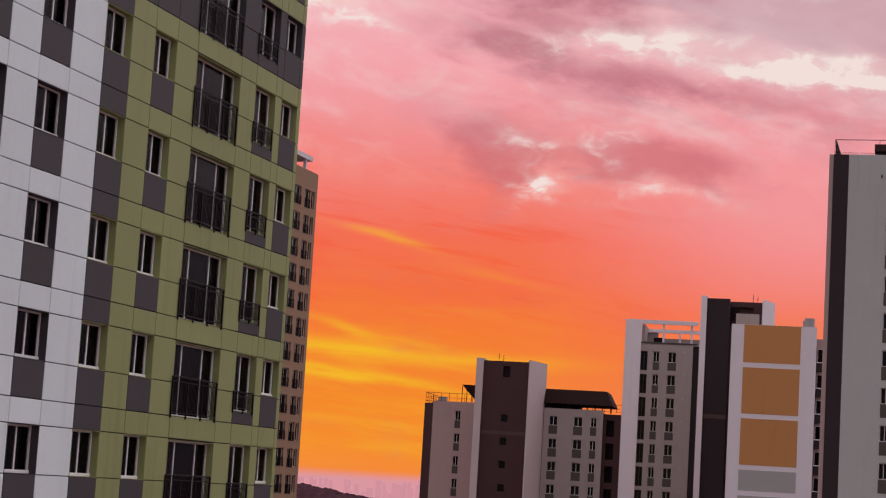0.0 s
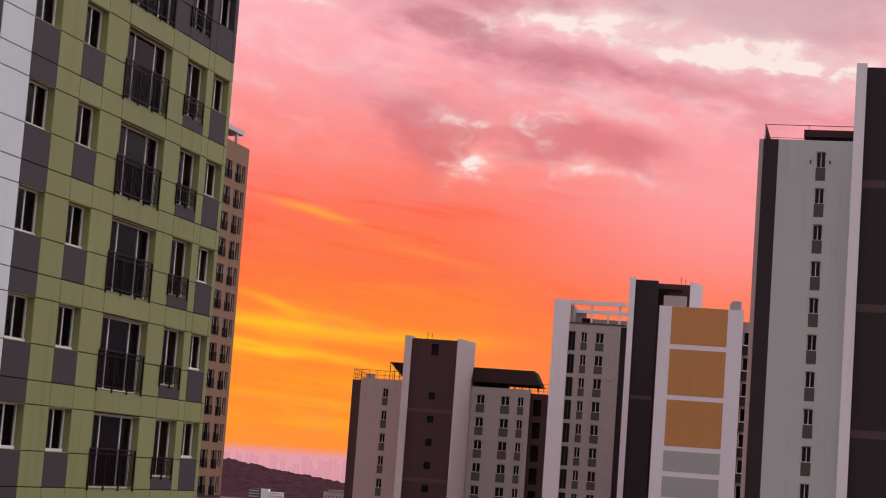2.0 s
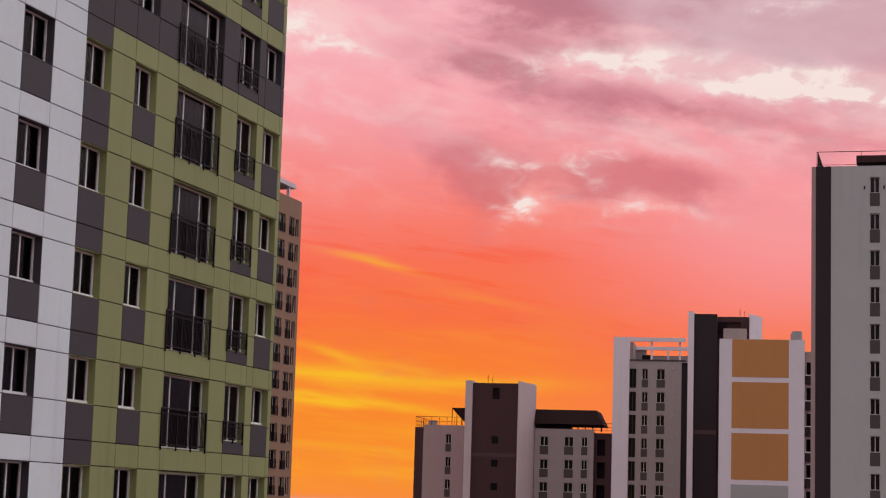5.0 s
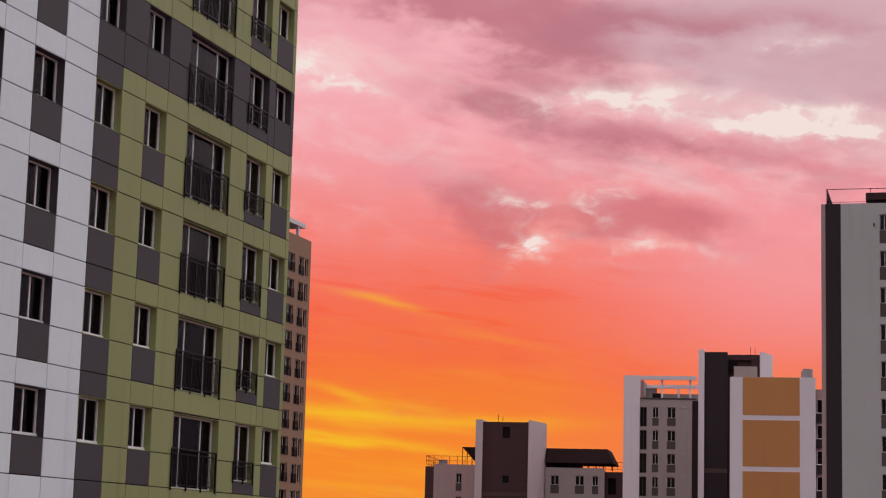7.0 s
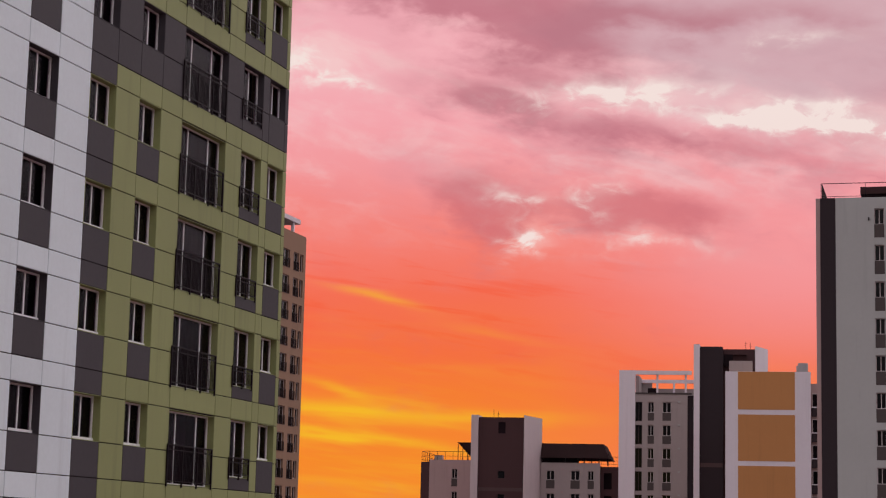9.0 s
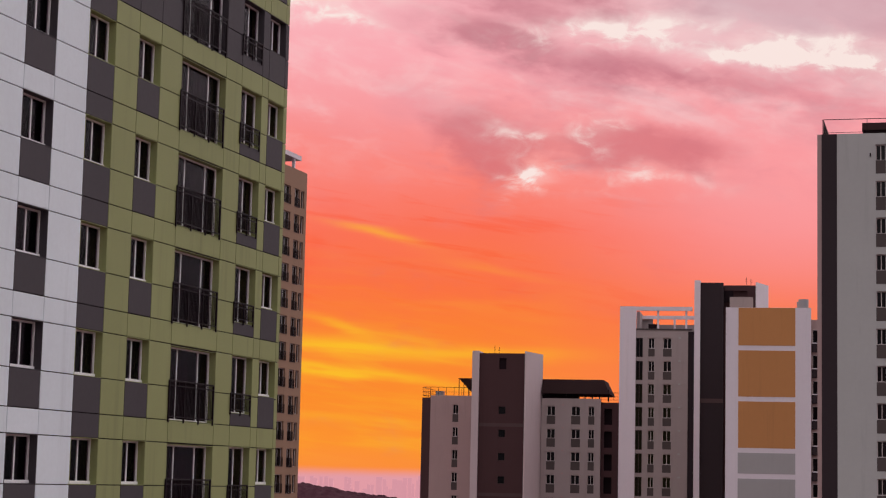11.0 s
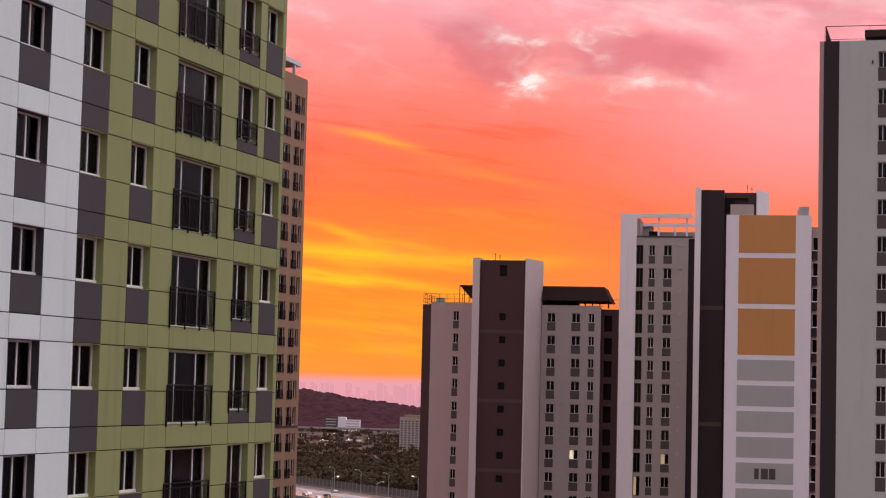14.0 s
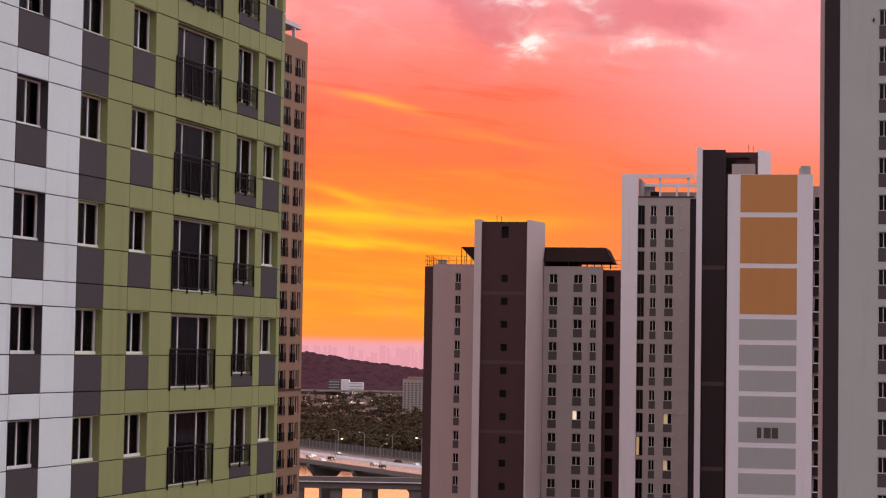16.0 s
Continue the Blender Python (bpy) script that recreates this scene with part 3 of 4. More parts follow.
    for x in (7.5, 10.0, 12.4, 13.3, 14.2, 15.3):
        part("canopy_post", boxes((x - 0.07, x + 0.07, y + 0.3, y + 0.44, H + 11.3, z0 + 0.6)), IRON, o)
    railing(o, 7.1, 16.7, y + 0.15, H + 11.4, H + 12.4, gap=0.7)
    # added box; its near-black colour gives the shade beneath the canopy
    part("roof_house", boxes((6.2, 11.1, y + 4.5, y + 6.5, H + 11.0, z0 + 0.4)), DARK_FILL, o, "near-black box added for the dark under the canopy")


def block_t():
    """The taller slab block: windowed wing, dark shaft, and the ochre-panelled end wall beside it."""
    o = base("apartment_block", 31.45, 231.24, -10, "tall grey slab block with roof frame and dark shaft", "apartment building", "slab blocks")
    zt = H + 26.0
    part("shaft_front", boxes((-0.14, 2.62, 0.0, 0.5, 0, zt - 0.25)), SLATE, o, "dark slate front of the stair shaft")
    part("shaft_front", boxes((2.62, 6.45, 3.0, 3.4, 0, zt - 3.0), (2.62, 6.45, 3.0, 3.4, zt - 0.9, zt - 0.25), (5.4, 6.45, 3.0, 3.4, zt - 3.0, zt - 0.9), (2.62, 6.45, 3.4, 7.0, 0, zt - 0.3)), SHAFT, o, "dark slate shaft set back under the roof")
    part("shaft_core", boxes((-0.14, 2.6, 0.5, 7.0, 0, zt - 0.3)), SLATE, o)
    part("fin", boxes((-0.85, -0.142, -0.35, 7.0, 0, zt)), BRIGHT, o, "white plastered fin")
    part("fin", prism([(6.452, 1.6), (6.6, 1.6), (7.96, 5.6), (7.96, 7), (6.452, 7)], 0, zt), BRIGHT, o, "white plastered fin")
    for z in (11.2, -2.8, -13.0):
        part("band", boxes((-0.14, 2.62, -0.012, 0, H + z, H + z + 0.5)), SLATE_PALE, o, "faded horizontal band")
    # near-black plate before the shaft, painted shade in place of a hollow
    part("notch", boxes((2.64, 3.75, 2.93, 3.0, zt - 2.35, zt - 0.9)), DARK_FILL, o, "near-black plate for the shade under the roof")
    mast(o, 5.3, 4.0, zt - 0.3)
    y = 0.0
    tops = levels(18.97)
    part("side_strip", boxes((-9.85, -7.9, y - 0.3, y + 0.6, 0, H + 22.78), (-9.85, -9.4, y + 0.6, y + 9, 0, H + 22.78)), BRIGHT, o, "white plastered edge wall")
    cols = [(-7.88, -7.05, 2.35), (-6.38, -5.62, 1.3), (-4.6, -3.57, 1.3)]
    part("wing_wall", pierced(-7.9, -1.6, y, y + 0.3, 0, H + 19.9, [(a, b, [(z - h, z) for z in tops]) for a, b, h in cols]), PLASTER, o, "pale grey plaster wall")
    part("wing_core", boxes((-9.3, -0.86, y + 0.7, y + 9, 0, H + 19.6)), DARK_FILL, o)
    part("recess", boxes((-1.6, -0.86, y + 0.35, y + 0.7, 0, H + 19.8)), SLATE, o, "dark recess beside the shaft")
    for a, b, h in cols:
        kit = window_kit(b - a, h, FRAME_FAR if h < 2 else FRAME_DARK, 2, bar=0.07)
        un = mesh_of("under_panel", boxes((0, b - a, -0.015, 0.0, 0, 0.96)), UNDER)
        for i, z in enumerate(tops):
            set_window(kit, o, a, y, z - h, lit="dim" if (a, i) in ((-4.6, 9), (-4.6, 11), (-7.88, 10)) else "")
            if h < 2:
                put("under_panel", un, o, (a, y, z - 2.26))
    ball = mesh_of("vent", boxes((0, 0.28, -0.14, 0.0, 0, 0.2)), ASH)
    for z in tops:
        put("vent", ball, o, (-2.75, y, z - 0.1))
    # open roof frame
    part("roof_beam", boxes((-9.3, -1.1, y - 0.28, y + 0.1, H + 22.28, H + 22.76)), BRIGHT, o, "white roof beam")
    part("roof_beam", boxes((-7.85, -1.1, y + 5.0, y + 5.35, H + 21.7, H + 22.12)), BRIGHT, o, "white roof beam")
    part("roof_wall", boxes((-7.85, -1.1, y + 5.6, y + 6.0, H + 19.6, H + 21.05)), PLASTER, o, "grey parapet behind the roof frame")
    for x in (-7.7, -5.24, -3.5, -1.83):
        part("roof_post", boxes((x - 0.12, x + 0.12, y + 0.0, y + 0.24, H + 19.9, H + 22.28)) if x > -7 and x != -3.5 else boxes((x - 0.12, x + 0.12, y + 5.0, y + 5.3, H + 19.6, H + 21.7)), BRIGHT, o, "white roof post")
    part("roof_unit", boxes((-6.6, -5.4, y + 3.0, y + 4.2, H + 19.6, H + 20.9)), DARK_FILL, o, "dark roof unit")
    part("roof_wall", boxes((-7.88, -7.5, y + 0.6, y + 5.6, H + 19.6, H + 22.25), (-7.5, -6.2, y + 5.3, y + 5.6, H + 19.6, H + 21.69)), PLASTER, o, "grey inner wall of the roof frame")
    part("coping", boxes((-7.9, -1.1, y - 0.05, y + 0.35, H + 19.9, H + 20.1)), UNDER, o, "dark coping")


def block_p():
    o = base("apartment_block", 32.54, 209.76, -10, "white end wall of a slab block with ochre and grey panels", "apartment building", "slab blocks")
    zt = H + 20.7
    part("wall", boxes((-1.32, 7.9, 0.0, 0.5, 0, zt)), BRIGHT, o, "white plastered end wall")
    part("core", boxes((-1.2, 7.6, 0.5, 14.0, 0, zt - 0.3)), BROWN, o)
    yellow = mesh_of("ochre_panel", boxes((0.06, 6.2, -0.02, 0.0, 0, 5.05)), OCHRE)
    put("ochre_panel", mesh_of("ochre_panel", boxes((0.06, 6.2, -0.02, 0.0, 0, 4.15)), OCHRE), o, (0, 0, H + 16.53), "ochre painted panel")
    for z in (10.93, 5.35):
        put("ochre_panel", yellow, o, (0, 0, H + z), "ochre painted panel")
    grey = mesh_of("grey_panel", boxes((0.03, 6.2, -0.02, 0.0, 0, 2.25)), ASH)
    z = 2.57
    while z > -66:
        put("grey_panel", grey, o, (0, 0, H + z), "grey painted panel")
        z -= STOREY
    # the block's number, as plain bars
    for x0, x1 in ((2.02, 2.5), (2.75, 3.5), (3.6, 4.3)):
        part("number_bar", boxes((x0, x1, -0.045, -0.02, H - 8.14, H - 6.98)), UNDER, o, "dark grey bar of a painted number")
    bm = bmesh.new()
    tube(bm, (7.1, 2, zt - 0.4), (7.1, 2, zt + 1.1), 0.55, 16)
    tube(bm, (6.75, 3.5, zt - 0.4), (6.75, 3.5, zt + 1.0), 0.35, 16)
    part("roof_vent", bm, STEEL, o, "shiny round roof vent")
    part("lift_box", boxes((-1.0, 1.55, 4.0, 7.0, zt - 0.4, zt + 1.55)), PLASTER, o, "pale box on the roof")
    part("parapet", boxes((-1.3, 7.6, 10.0, 10.3, zt - 0.3, zt + 0.3)), ROSE, o, "warm grey parapet")
    # window side seen edge-on
    part("side_wall", boxes((7.6, 9.4, 1.0, 13.5, 0, zt - 1.2)), ROSE, o, "warm grey long side")
    kit = window_kit(0.62, 1.5, FRAME_FAR, 1, 0.03, bar=0.06)
    slab = mesh_of("balcony", rounded(0, 0.72, -0.32, 0, 0, 0.95, 0.02), SLATE)
    cap = mesh_of("balcony_cap", boxes((-0.02, 0.74, -0.34, 0.0, 0.952, 1.05)), BRIGHT)
    for z in levels(18.4):
        set_window(kit, o, 8.05, 0.9, z - 1.5)
        bal = put("balcony", slab, o, (7.98, 0.998, z - 2.5), "dark balcony parapet")
        put("balcony_cap", cap, bal)


def block_r():
    o = base("apartment_tower", 32.88, 143.05, -15, "tall grey slab tower with dark corner strip and white fin", "apartment building", "slab blocks")
    zt = H + 27.65
    tops = levels(26.78)
    part("wall", pierced(-3.18, 2.42, 0.0, 0.3, 0, zt, [(-0.3, 0.44, [(z - 1.22, z) for z in tops])]), TOWERGREY, o, "pale grey plaster wall")
    part("corner_strip", boxes((-4.33, -3.182, 0.0, 0.5, 0, zt)), SLATE, o, "dark slate corner strip")
    part("core", boxes((-4.3, 2.42, 0.5, 12, 0, zt - 0.3)), SLATE, o)
    part("side_wall", boxes((-4.66, -4.332, 0.06, 12, 0, zt)), ROSE, o, "warm grey side wall")
    kit = window_kit(0.74, 1.22, FRAME_FAR, 2, bar=0.06)
    un = mesh_of("under_panel", boxes((0, 0.74, -0.015, 0.0, 0, 1.02)), UNDER)
    for z in tops:
        set_window(kit, o, -0.3, 0, z - 1.22)
        put("under_panel", un, o, (-0.3, 0, z - 2.24))
    for x in (-0.7, 0.75):
        part("wall_lamp", boxes((x - 0.05, x + 0.05, -0.12, 0.0, H + 25.85, H + 26.1)), IRON, o)
    # roof: railing and canopy
    railing(o, -4.27, 2.4, 0.15, zt, zt + 1.18, gap=2.6, bars=(0.12,), r=0.016)
    railing(o, 0.15, 7.0, -4.2, zt, zt + 1.18, "y", gap=0.2)
    part("canopy", boxes((-1.35, 2.41, 1.0, 5.0, zt + 0.45, zt + 1.0)), ROOFING, o, "dark flat roof canopy")
    part("canopy_wall", boxes((-1.0, 2.41, 4.0, 4.3, zt - 0.3, zt + 0.45)), DARK_FILL, o)
    for x in (-1.15, 0.6):
        part("canopy_post", boxes((x - 0.08, x + 0.08, 1.1, 1.26, zt - 0.2, zt + 0.45)), IRON, o)
    # stair shaft with white fin
    part("fin", boxes((2.425, 3.2, -1.3, 7, 0, H + 33.45)), BRIGHT, o, "white plastered fin")
    part("shaft_front", boxes((3.202, 9.5, -0.8, 7, 0, H + 33.25)), SLATE, o, "dark slate front of the stair shaft")
    for z in (24.0, 14.6, 5.2):
        part("band", boxes((3.202, 9.5, -0.812, -0.8, H + z, H + z + 0.6)), SLATE_PALE, o, "faded horizontal band")


def block_n():
    """The tan tower behind the green one; its long front runs away from the eye."""
    o = base("apartment_tower", -15.26, 207.71, 90 - 17.35, "tan brown apartment tower with balconies and dark railings", "apartment building")
    zt = H + 34.25
    tops = levels(32.15)
    cols = [(-11.5, -9.0, 1.95), (-8.8, -7.5, 1.95), (-6.3, -4.25, 1.95), (-3.15, -1.65, 2.0), (-1.3, -0.3, 1.9)]
    part("wall", pierced(-14, 0.22, 0, 0.3, 0, zt, [(a, b, [(z - h, z) for z in tops]) for a, b, h in cols]), BROWN, o, "tan brown plaster wall")
    part("core", boxes((-14, 0.2, 0.75, 12, 0, zt - 0.3)), DARK_FILL, o)
    part("end_wall", boxes((0.222, 0.5, 0.05, 12, 0, zt - 0.05)), BROWN, o, "tan brown end wall")
    for a, b, h in cols:
        kit = window_kit(b - a, h, FRAME_FAR, 2, 0.2, bar=0.07, rail=1.0 if b - a > 1.2 else 0.0)
        for i, z in enumerate(tops):
            set_window(kit, o, a, 0, z - h)
    z = tops[12]
    part("band", boxes((-14, 0.23, -0.03, 0, z - 2.25, z - 2.0)), SLATE_PALE, o, "dark band")
    part("roof_slab", boxes((-8.5, -0.75, 0.3, 4.5, H + 35.5, H + 36.0)), BRIGHT, o, "pale roof slab on posts")
    part("roof_post", boxes((-2.55, -2.25, 0.4, 0.7, zt - 0.3, H + 35.5)), BRIGHT, o)
    part("roof_post", boxes((-8.0, -7.7, 1.0, 1.3, zt - 0.3, H + 35.5)), BRIGHT, o)


# each block with the height of its storeys against the eye
for build, lift in ((block_b, -1.05), (block_t, -1.02), (block_p, -0.92), (block_r, -0.63), (block_n, -0.97)):
    H = EYE[2] + lift
    build()
H = EYE[2]


def home_block():
    """The block from whose window the view is taken, behind the eye; unseen, added to shade the green tower's reveals.
    """
    o = base("apartment_block", 0.0, -1.2, 0, "unseen plain pale slab block with the balcony looked out from", "apartment building")
    part("wall", boxes((-30, 26, -13, 0, 0, 88)), PLASTER, o, "pale grey plaster wall")
    part("balcony_slab", boxes((-3, 3, 0.002, 0.9, 68.3, 68.5)), CONCRETE, o)
    part("roof", boxes((-30.3, 26.3, -13.3, 0.3, 88, 88.6)), SLATE_PALE, o)


home_block()

# ---------------------------------------------------------------- river crossing, woods and far city


def smooth_noise(x, y, s, seed=0.0):
    return noise.noise(Vector((x / s, y / s, seed)))


def hill():
    def crest(x):
        pts = [(-1400, 56), (-500, 71), (-242, 62.7), (-175, 55.2), (-126, 46.2), (-34, 35.2), (120, 30), (900, 26)]
        for (a, p), (b, q) in zip(pts, pts[1:]):
            if x <= b:
                return p + (q - p) * (x - a) / (b - a)
        return 30.0
    xs = [-1400 + 40 * i for i in range(25)] + [-400 + 3.5 * i for i in range(140)] + [100 + 40 * i for i in range(20)]
    ys = [2900 + 8 * i for i in range(60)]
    bm = bmesh.new()
    grid = []
    for y in ys:
        u = (y - 2900) / 300
        shape = math.sin(min(max(u, 0), 1) * math.pi / 2) if u <= 1 else max(0.0, 1 - (u - 1) ** 2 * 1.6)
        row = []
        for x in xs:
            z = crest(x) * shape + (smooth_noise(x, y, 17) * 4.4 + smooth_noise(x, y, 8, 3) * 3.4 + smooth_noise(x, y, 90, 5) * 3) * min(1, shape * 2)
            row.append(bm.verts.new((x, y, z - 0.5)))
        grid.append(row)
    for a, b in zip(grid, grid[1:]):
        for i in range(len(xs) - 1):
            bm.faces.new((a[i], a[i + 1], b[i + 1], b[i]))
    tagged(put("wooded_hill", mesh_of("wooded_hill", bm, HILLWOOD)), "low wooded hill, tinted mauve for the haze of distance", "hill", kind="structure")


def skyline():
    rnd = random.Random(5)
    bm = bmesh.new()
    for i in range(260):
        x = rnd.uniform(-900, 500)
        y = rnd.uniform(4300, 4850)
        h = 72 + rnd.choice((-30, -22, -14, -8, 0, 6)) + rnd.uniform(-4, 4)
        w = rnd.uniform(7, 16)
        box(bm, x - w / 2, x + w / 2, y, y + 14, 0, h)
    for i in range(160):
        x, y, w = rnd.uniform(-500, 300), rnd.uniform(3600, 4250), rnd.uniform(8, 30)
        box(bm, x - w / 2, x + w / 2, y, y + 14, 0, rnd.uniform(18, 36))
    tagged(put("far_city", mesh_of("far_city", bm, HAZY)), "hazy pink towers of a distant city", "skyline", kind="stuff")


def leaves(spots, name, material, label, category, count=240, seed=1):
    """A wood: for each tree a trunk and a crown of many small leaf clumps."""
    rnd = np.random.default_rng(seed)
    sp = np.array(spots)
    n, lobes, per = len(sp), 6, count // 6
    x, y, h, r = (sp[:, i:i + 1] for i in range(4))
    centre = np.stack((x + rnd.normal(0, 0.4, (n, lobes)) * r, y + rnd.normal(0, 0.4, (n, lobes)) * r, h * rnd.uniform(0.4, 0.85, (n, lobes))), -1)
    size = r * rnd.uniform(0.4, 0.75, (n, lobes))

    def unit(v):
        return v / (np.linalg.norm(v, axis=-1, keepdims=True) + 1e-6)
    d = unit(rnd.normal(0, 1, (n, lobes, per, 3)))
    lr = size[:, :, None, None]
    c = centre[:, :, None] + d * lr * rnd.uniform(0.75, 1.08, (n, lobes, per, 1)) * np.array((1, 1, 0.8))
    u = unit(np.cross(d, rnd.normal(0, 1, d.shape)))
    v = np.cross(d, u) + d * rnd.uniform(-0.25, 0.25, (n, lobes, per, 1))
    s = lr * rnd.uniform(0.22, 0.42, (n, lobes, per, 1))
    quads = np.stack((c - u * s, c + v * s * 0.8, c + u * s, c - v * s * 0.9), -2).reshape(-1, 3)
    a = np.arange(4) * 1.5708
    ring4 = np.stack((x + 0.3 * np.cos(a), y + 0.3 * np.sin(a), np.full((n, 4), -0.3)), -1)
    trunk = np.concatenate((ring4, np.concatenate((x, y, h * 0.7), 1)[:, None]), 1).reshape(-1, 3)
    m = len(quads)
    faces = np.arange(m).reshape(-1, 4).tolist()
    for i in range(n):
        o = m + 5 * i
        faces += [(o, o + 1, o + 4), (o + 1, o + 2, o + 4), (o + 2, o + 3, o + 4), (o + 3, o, o + 4)]
    me = bpy.data.meshes.new(name)
    me.from_pydata(np.concatenate((quads, trunk)).tolist(), [], faces)
    me.materials.append(material)
    return tagged(put(name, me), label, category, kind="stuff")


def woods():
    rnd = random.Random(3)
    spots = []
    for i in range(640):
        y = 1248 + 500 * rnd.random() ** 1.3
        x = y * rnd.uniform(-0.088, 0.002)
        spots.append((x, y, rnd.uniform(7, 13), rnd.uniform(3.0, 5.5)))
    leaves(spots, "riverside_wood", LEAF, "dense dark green riverside trees at dusk", "trees")
    spots = []
    for i in range(330):
        y = rnd.uniform(1720, 2880)
        spots.append((y * rnd.uniform(-0.088, 0.0), y, rnd.uniform(5, 10), rnd.uniform(3, 7)))
    leaves(spots, "scattered_trees", LEAF, "scattered dark trees among low buildings", "trees", 80, 2)


def low_town():
    rnd = random.Random(8)
    walls = (UNDER, ROSE, BROWN, UNDER)
    for i in range(46):
        y = rnd.uniform(1950, 2650)
        x = y * rnd.uniform(-0.085, -0.012)
        if abs(x + 30) < 16 and y < 2100:
            continue
        w, d, h = rnd.uniform(7, 22), rnd.uniform(7, 12), rnd.uniform(3.0, 6.5)
        ob = base("shed", x, y, rnd.uniform(-25, 25), "low plain shed among trees by the river", "building", "low sheds")
        part("wall", boxes((-w / 2, w / 2, -d / 2, d / 2, 0, h)), walls[i % 4], ob)
        bm = bmesh.new()
        v = [bm.verts.new(c) for c in ((-w / 2 - 0.4, -d / 2 - 0.4, h), (w / 2 + 0.4, -d / 2 - 0.4, h), (w / 2 + 0.4, d / 2 + 0.4, h), (-w / 2 - 0.4, d / 2 + 0.4, h), (-w / 2 - 0.4, 0, h + 1.8), (w / 2 + 0.4, 0, h + 1.8))]
        for f in ((0, 1, 5, 4), (2, 3, 4, 5), (1, 2, 5), (3, 0, 4), (3, 2, 1, 0)):
            bm.faces.new([v[q] for q in f])
        part("roof", bm, (UNDER, SLATE_PALE, ROSE, UNDER, BRICKRED)[i % 5], ob)
    head = None
    for i in range(20):
        y = rnd.uniform(2050, 2700)
        x = y * rnd.uniform(-0.082, -0.014)
        if head is None:
            head = new("street_lamp")
            head.matrix_world = pose(x, y, 0)
            tagged(head, "lit street lamp on a tall grey pole", "street lamp", "street lamps")
            bm = bmesh.new()
            tube(bm, (0, 0, 0), (0, 0, 9), 0.12, 6)
            part("pole", bm, STEEL, head)
            bm = bmesh.new()
            bmesh.ops.create_icosphere(bm, subdivisions=1, radius=0.4)
            part("lamp_head", bm, LAMP, head, "glowing lamp head", (0, 0, 9.3))
        else:
            copy_thing(head, pose(x, y, 0))


def far_blocks():
    # pale slab block by the river
    o = base("apartment_block", -40.5, 2062.0, -6, "pale slab apartment block with a brown roof edge", "apartment building")
    rows = [4 + 2.5 * i for i in range(13)]
    cols = [(1.0 + 4.0 * i, 3.2 + 4.0 * i) for i in range(6)]
    part("wall", pierced(0, 25, 0, 0.4, 0, 38.0, [(a, b, [(z - 1.3, z) for z in rows]) for a, b in cols]), PLASTER, o, "pale plaster wall")
    part("core", boxes((0, 25, 0.9, 14, 0, 37.5)), DARK_FILL, o)
    part("roof_edge", boxes((4.5, 25.3, -0.5, 14, 38.0, 40.2)), BROWN, o, "brown roof edge")
    part("side_wall", boxes((-0.3, 0, 0, 14, 0, 38.0)), PLASTER, o)
    # panes in flat mid-dark grey, the low contrast of haze put into their colour
    pane = mesh_of("window", boxes((0, 2.2, 0.3, 0.38, 0, 1.3)), UNDER)
    for a, b in cols:
        for z in rows:
            put("window", pane, o, (a, 0, z - 1.3))
    o = base("office_building", -145.6, 2800.0, -4, "white factory hall with a taller wing", "building")
    part("tall_wing", boxes((0, 11.5, 0, 14, 0, 24.2)), BRIGHT, o)
    part("hall", boxes((11.5, 31.7, 0.5, 16, 0, 20.4)), BRIGHT, o)
    for z in (10, 14, 18):
        part("window_band", boxes((12, 31.2, 0.38, 0.5, z, z + 1.2)), ASH, o)
    o = base("office_building", -164.2, 2805.0, -4, "blue-grey glazed office building", "building")
    part("body", boxes((0, 16.4, 0, 14, 0, 24.0)), UNDER, o)
    for z in (8, 12, 16, 20):
        part("window_band", boxes((0.5, 15.9, -0.1, 0, z, z + 1.6)), ASH, o)
    # long elevated road across the plain
    o = base("elevated_road", 0, 2763.0, 0, "long elevated concrete road across the plain", "road")
    part("deck", boxes((-800, 500, -8, 8, 7.0, 8.7)), CONCRETE, o)
    part("parapet", boxes((-800, 500, -8.3, -8.0, 8.0, 10.1)), PLASTER, o)
    pier = mesh_of("pier", boxes((-1, 1, -4, 4, 0, 7.0)), CONCRETE)
    for i in range(-18, 12):
        put("pier", pier, o, (i * 42.0, 0, 0))


def car(label, body_mat, m):
    o = new("car")
    tagged(o, label, "car", "cars on the bridge")
    prof = [(-2.2, 0.35), (2.2, 0.35), (2.25, 0.75), (1.2, 0.95), (0.6, 1.42), (-1.1, 1.45), (-1.9, 1.0), (-2.25, 0.9)]
    bm = bmesh.new()
    a = [bm.verts.new((x, -0.88, z)) for x, z in prof]
    b = [bm.verts.new((x, 0.88, z)) for x, z in prof]
    bm.faces.new(a)
    bm.faces.new(b[::-1])
    for i in range(len(prof)):
        j = (i + 1) % len(prof)
        bm.faces.new((a[j], a[i], b[i], b[j]))
    bmesh.ops.bevel(bm, geom=bm.edges[:], offset=0.06, segments=1, affect="EDGES")
    part("body", bm, body_mat, o)
    for s in (-1, 1):
        part("side_window", boxes((-1.3, 0.55, min(s * 0.86, s * 0.885), max(s * 0.86, s * 0.885), 1.0, 1.34)), PANE, o)
        for x in (-1.35, 1.4):
            bm = bmesh.new()
            tube(bm, (x, s * 0.7, 0.33), (x, s * 0.9, 0.33), 0.33, 14)
            part("wheel", bm, ASPHALT, o)
        part("headlight", boxes((2.2, 2.29, s * 0.6 - 0.18, s * 0.6 + 0.18, 0.6, 0.78)), LAMP, o, "lit headlight")
    o.matrix_world = m
    return o


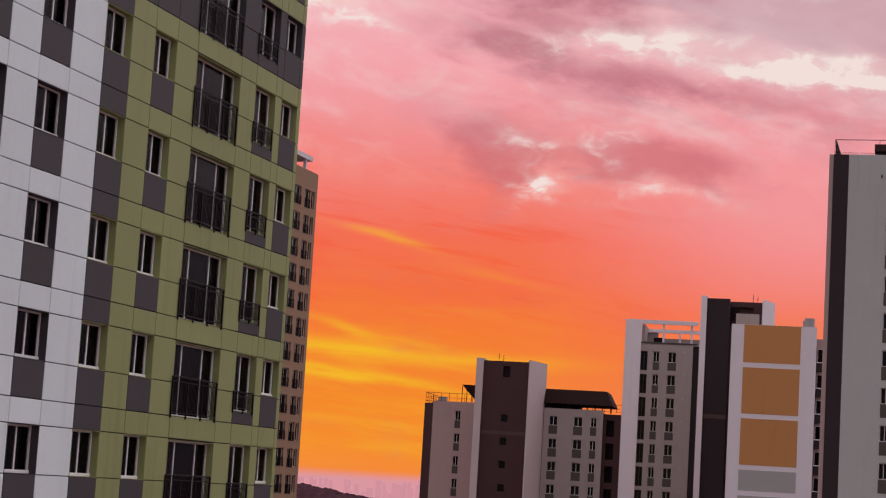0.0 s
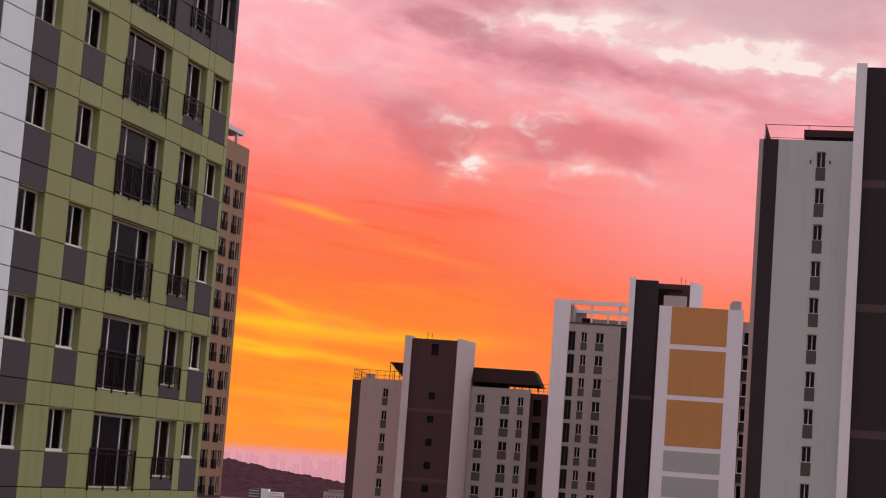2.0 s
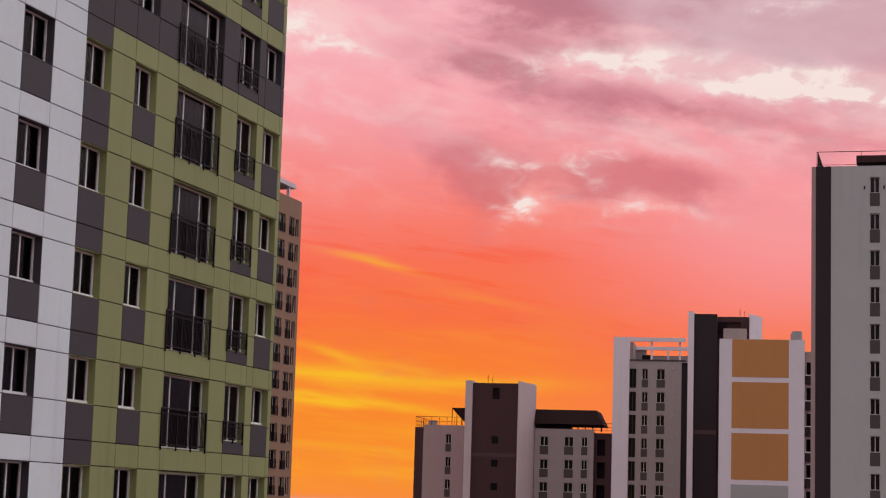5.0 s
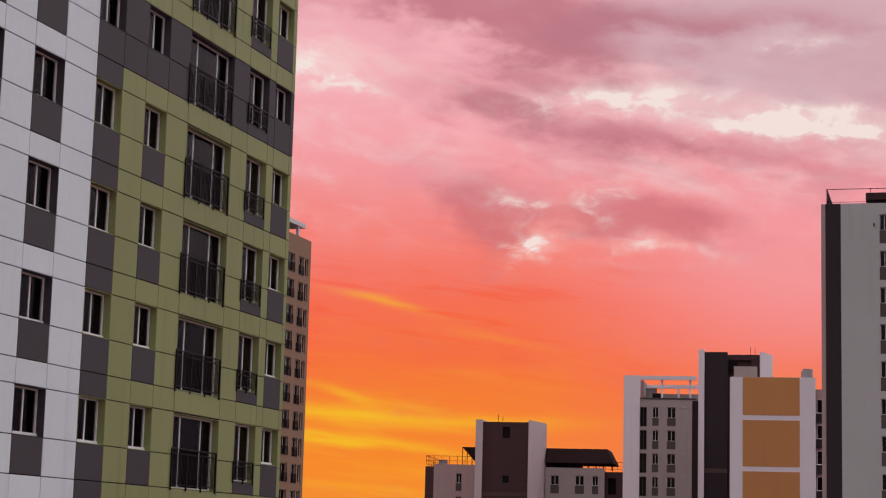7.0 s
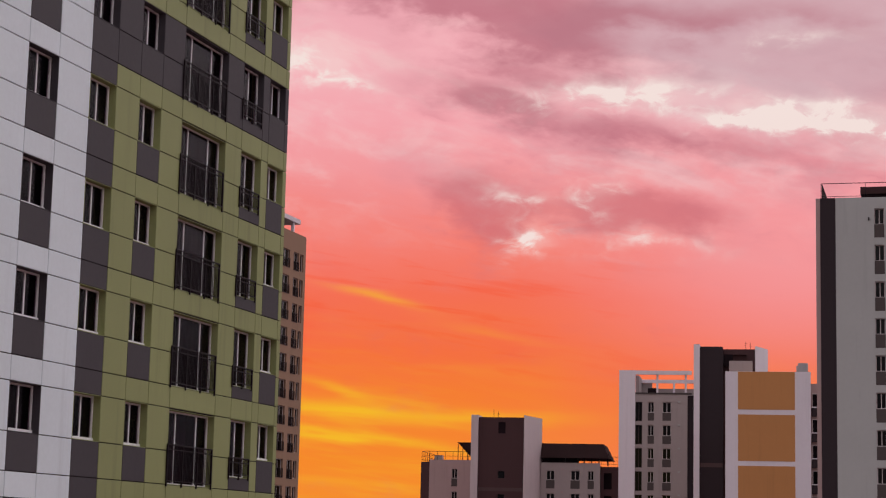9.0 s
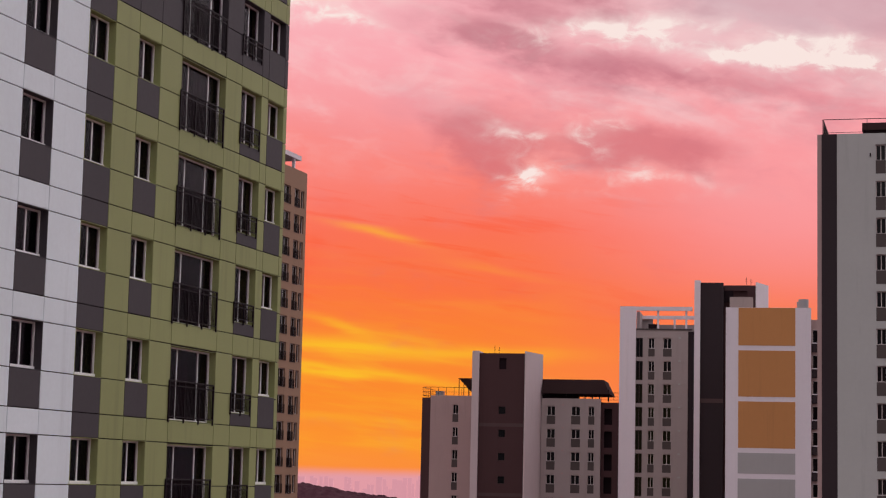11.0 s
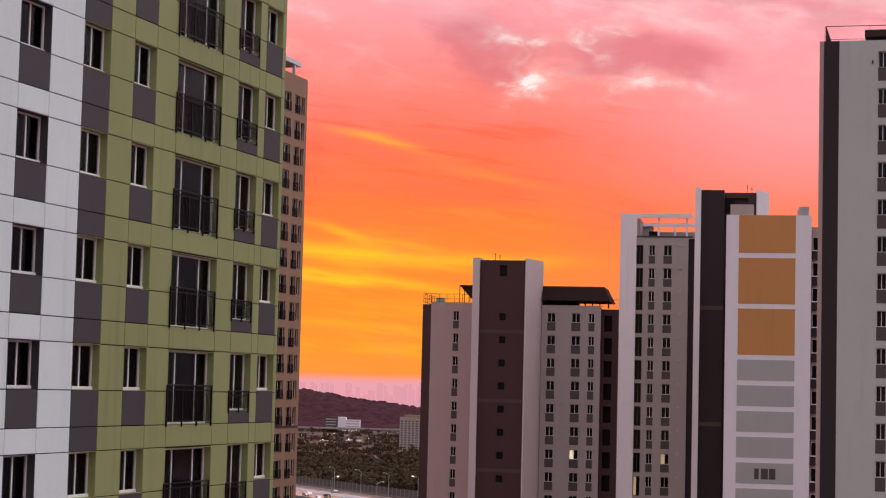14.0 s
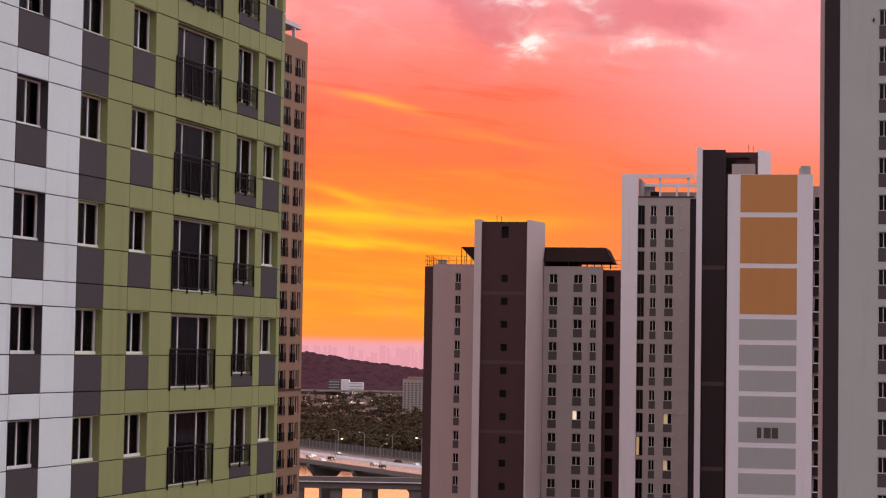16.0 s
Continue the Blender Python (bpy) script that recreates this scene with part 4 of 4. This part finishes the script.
def crossing():
    """The broad highway bridge and the straight girder bridge before it."""
    br = base("highway_bridge", -37.0, 846.0, -61.3, "broad concrete highway bridge over the river", "bridge")
    W, Z, L = 22.0, 20.7, 250.0
    part("deck", boxes((-L, L, -W, W, Z - 1.0, Z)), ASPHALT, br, "asphalt roadway")
    part("girder", boxes((-L, L, -W + 3.0, -W + 5.0, Z - 2.6, Z - 1.0)), CONCRETE, br)
    part("girder", boxes((-L, L, W - 5.0, W - 3.0, Z - 2.6, Z - 1.0)), CONCRETE, br)
    part("edge_wall", boxes((-L, L, -W - 0.35, -W + 0.002, Z - 1.1, Z + 0.9)), CONCRETE, br, "pale concrete parapet")
    part("edge_wall", boxes((-L, L, W - 0.002, W + 0.35, Z - 1.6, Z + 1.0)), CONCRETE, br)
    part("median", boxes((-L, L, 1.0, 1.5, Z, Z + 1.1)), BRIGHT, br, "pale median barrier")
    screen = mesh_of("noise_screen", boxes((0, 3.9, W + 0.05, W + 0.17, Z + 1.0, Z + 4.2)), UNDER)
    post = mesh_of("screen_post", boxes((-0.1, 0.0, W, W + 0.25, Z + 1.0, Z + 4.3)), STEEL)
    for i in range(-30, 31):
        put("noise_screen", screen, br, (i * 4.0, 0, 0))
        put("screen_post", post, br, (i * 4.0, 0, 0))
    line = mesh_of("lane_line", boxes((-L, L, -0.12, 0.12, Z, Z + 0.012)), BRIGHT)
    for y in (-20.6, -0.6, 3.2, 20.6):
        put("lane_line", line, br, (0, y, 0))
    dash = mesh_of("lane_dash", boxes((0, 5.0, -0.1, 0.1, Z, Z + 0.012)), BRIGHT)
    for y in (-15.6, -10.6, -5.6, 8.2, 13.2):
        for i in range(-9, 10):
            put("lane_dash", dash, br, (i * 12.0, y, 0))
    for i in range(-5, 6):
        x = i * 44.0 - 1
        bm = bmesh.new()
        for yc in (-14.0, 9.0):
            prof = [(-2.2, -4.0), (2.2, -4.0), (2.4, 11.0), (8.5, Z - 2.6), (8.5, Z - 1.2), (-8.5, Z - 1.2), (-8.5, Z - 2.6), (-2.4, 11.0)]
            a = [bm.verts.new((x - 1.3, yc + p, q)) for p, q in prof]
            b = [bm.verts.new((x + 1.3, yc + p, q)) for p, q in prof]
            bm.faces.new(a[::-1])
            bm.faces.new(b)
            for k in range(len(prof)):
                j = (k + 1) % len(prof)
                bm.faces.new((a[k], a[j], b[j], b[k]))
        part("pier", bm, CONCRETE, br, "flared concrete pier")
    m = br.matrix_world.copy()
    first = new("street_lamp")
    tagged(first, "tall grey street lamp with a curved arm", "street lamp", "bridge lamps")
    bm = bmesh.new()
    tube(bm, (0, 0, 0), (0, 0, 10.0), 0.11, 8)
    part("pole", bm, STEEL, first)
    bm = bmesh.new()
    for k in range(5):
        a, b = k / 5, (k + 1) / 5
        tube(bm, (0, -2.4 * a, 10 + 0.9 * math.sin(a * 1.57)), (0, -2.4 * b, 10 + 0.9 * math.sin(b * 1.57)), 0.07, 6)
    part("arm", bm, STEEL, first)
    bm = bmesh.new()
    bmesh.ops.create_uvsphere(bm, u_segments=10, v_segments=6, radius=0.42)
    bmesh.ops.scale(bm, vec=(0.8, 1.3, 0.5), verts=bm.verts[:])
    head = part("lamp_head", bm, STEEL, first, "grey lamp head, unlit", (0, -2.7, 10.8))
    first.matrix_world = m @ pose(-62, W - 0.8, Z)
    glow = head.data.copy()
    glow.materials[0] = LAMP
    for x, y, r in ((-34, W - 0.8, 0), (-6, W - 0.8, 0), (22, W - 0.8, 0), (50, W - 0.8, 0), (-20, -W + 0.8, 180), (24, -W + 0.8, 180), (66, -W + 0.8, 180)):
        made = copy_thing(first, m @ pose(x, y, Z, 0, 0, r))
        if (x, r) in ((22, 0), (-20, 180), (24, 180)):
            tagged(made, "tall grey street lamp, lit, with a curved arm")
            for c in made.children:
                if c.name.startswith("lamp_head"):
                    c.data = glow
                    tagged(c, "glowing lamp head")
    paints = (("white car on the bridge", BRIGHT), ("silver car on the bridge", STEEL), ("dark car on the bridge", SLATE))
    for i, (x, y, r) in enumerate(((-28, -8, 0), (-20, -13, 0), (-8, -8, 0), (4, -18, 0), (34, -8, 0), (20, 10.6, 180), (46, 5.7, 180), (-40, 10.6, 180), (52, -13, 0))):
        lab, mat = paints[i % 3]
        car(lab, mat, m @ pose(x, y, Z, 0, 0, r))
    # girder bridge
    gb = base("girder_bridge", -28.0, 665.0, -1.0, "straight concrete girder bridge on stout piers", "bridge")
    part("deck", boxes((-200, 200, 0, 11, 24.2, 25.0)), CONCRETE, gb)
    part("girder", boxes((-200, 200, 0.8, 10, 21.5, 24.2)), CONCRETE, gb, "deep concrete girder")
    part("edge_wall", boxes((-200, 200, -0.3, 0.0, 23.9, 25.6)), CONCRETE, gb)
    part("edge_rail", boxes((-200, 200, -0.42, -0.3, 23.75, 24.05)), BRIGHT, gb, "pale service duct")
    for x0, x1 in ((-51, -46), (-38, -34), (-24.0, -19.3), (-9.8, -6.0), (1.2, 4.7), (17.6, 21.7), (31, 34), (43, 48)):
        part("pier", boxes((x0, x1, 2, 9, -4, 21.5)), CONCRETE, gb, "stout concrete pier")


hill()
skyline()
woods()
far_blocks()
low_town()
crossing()
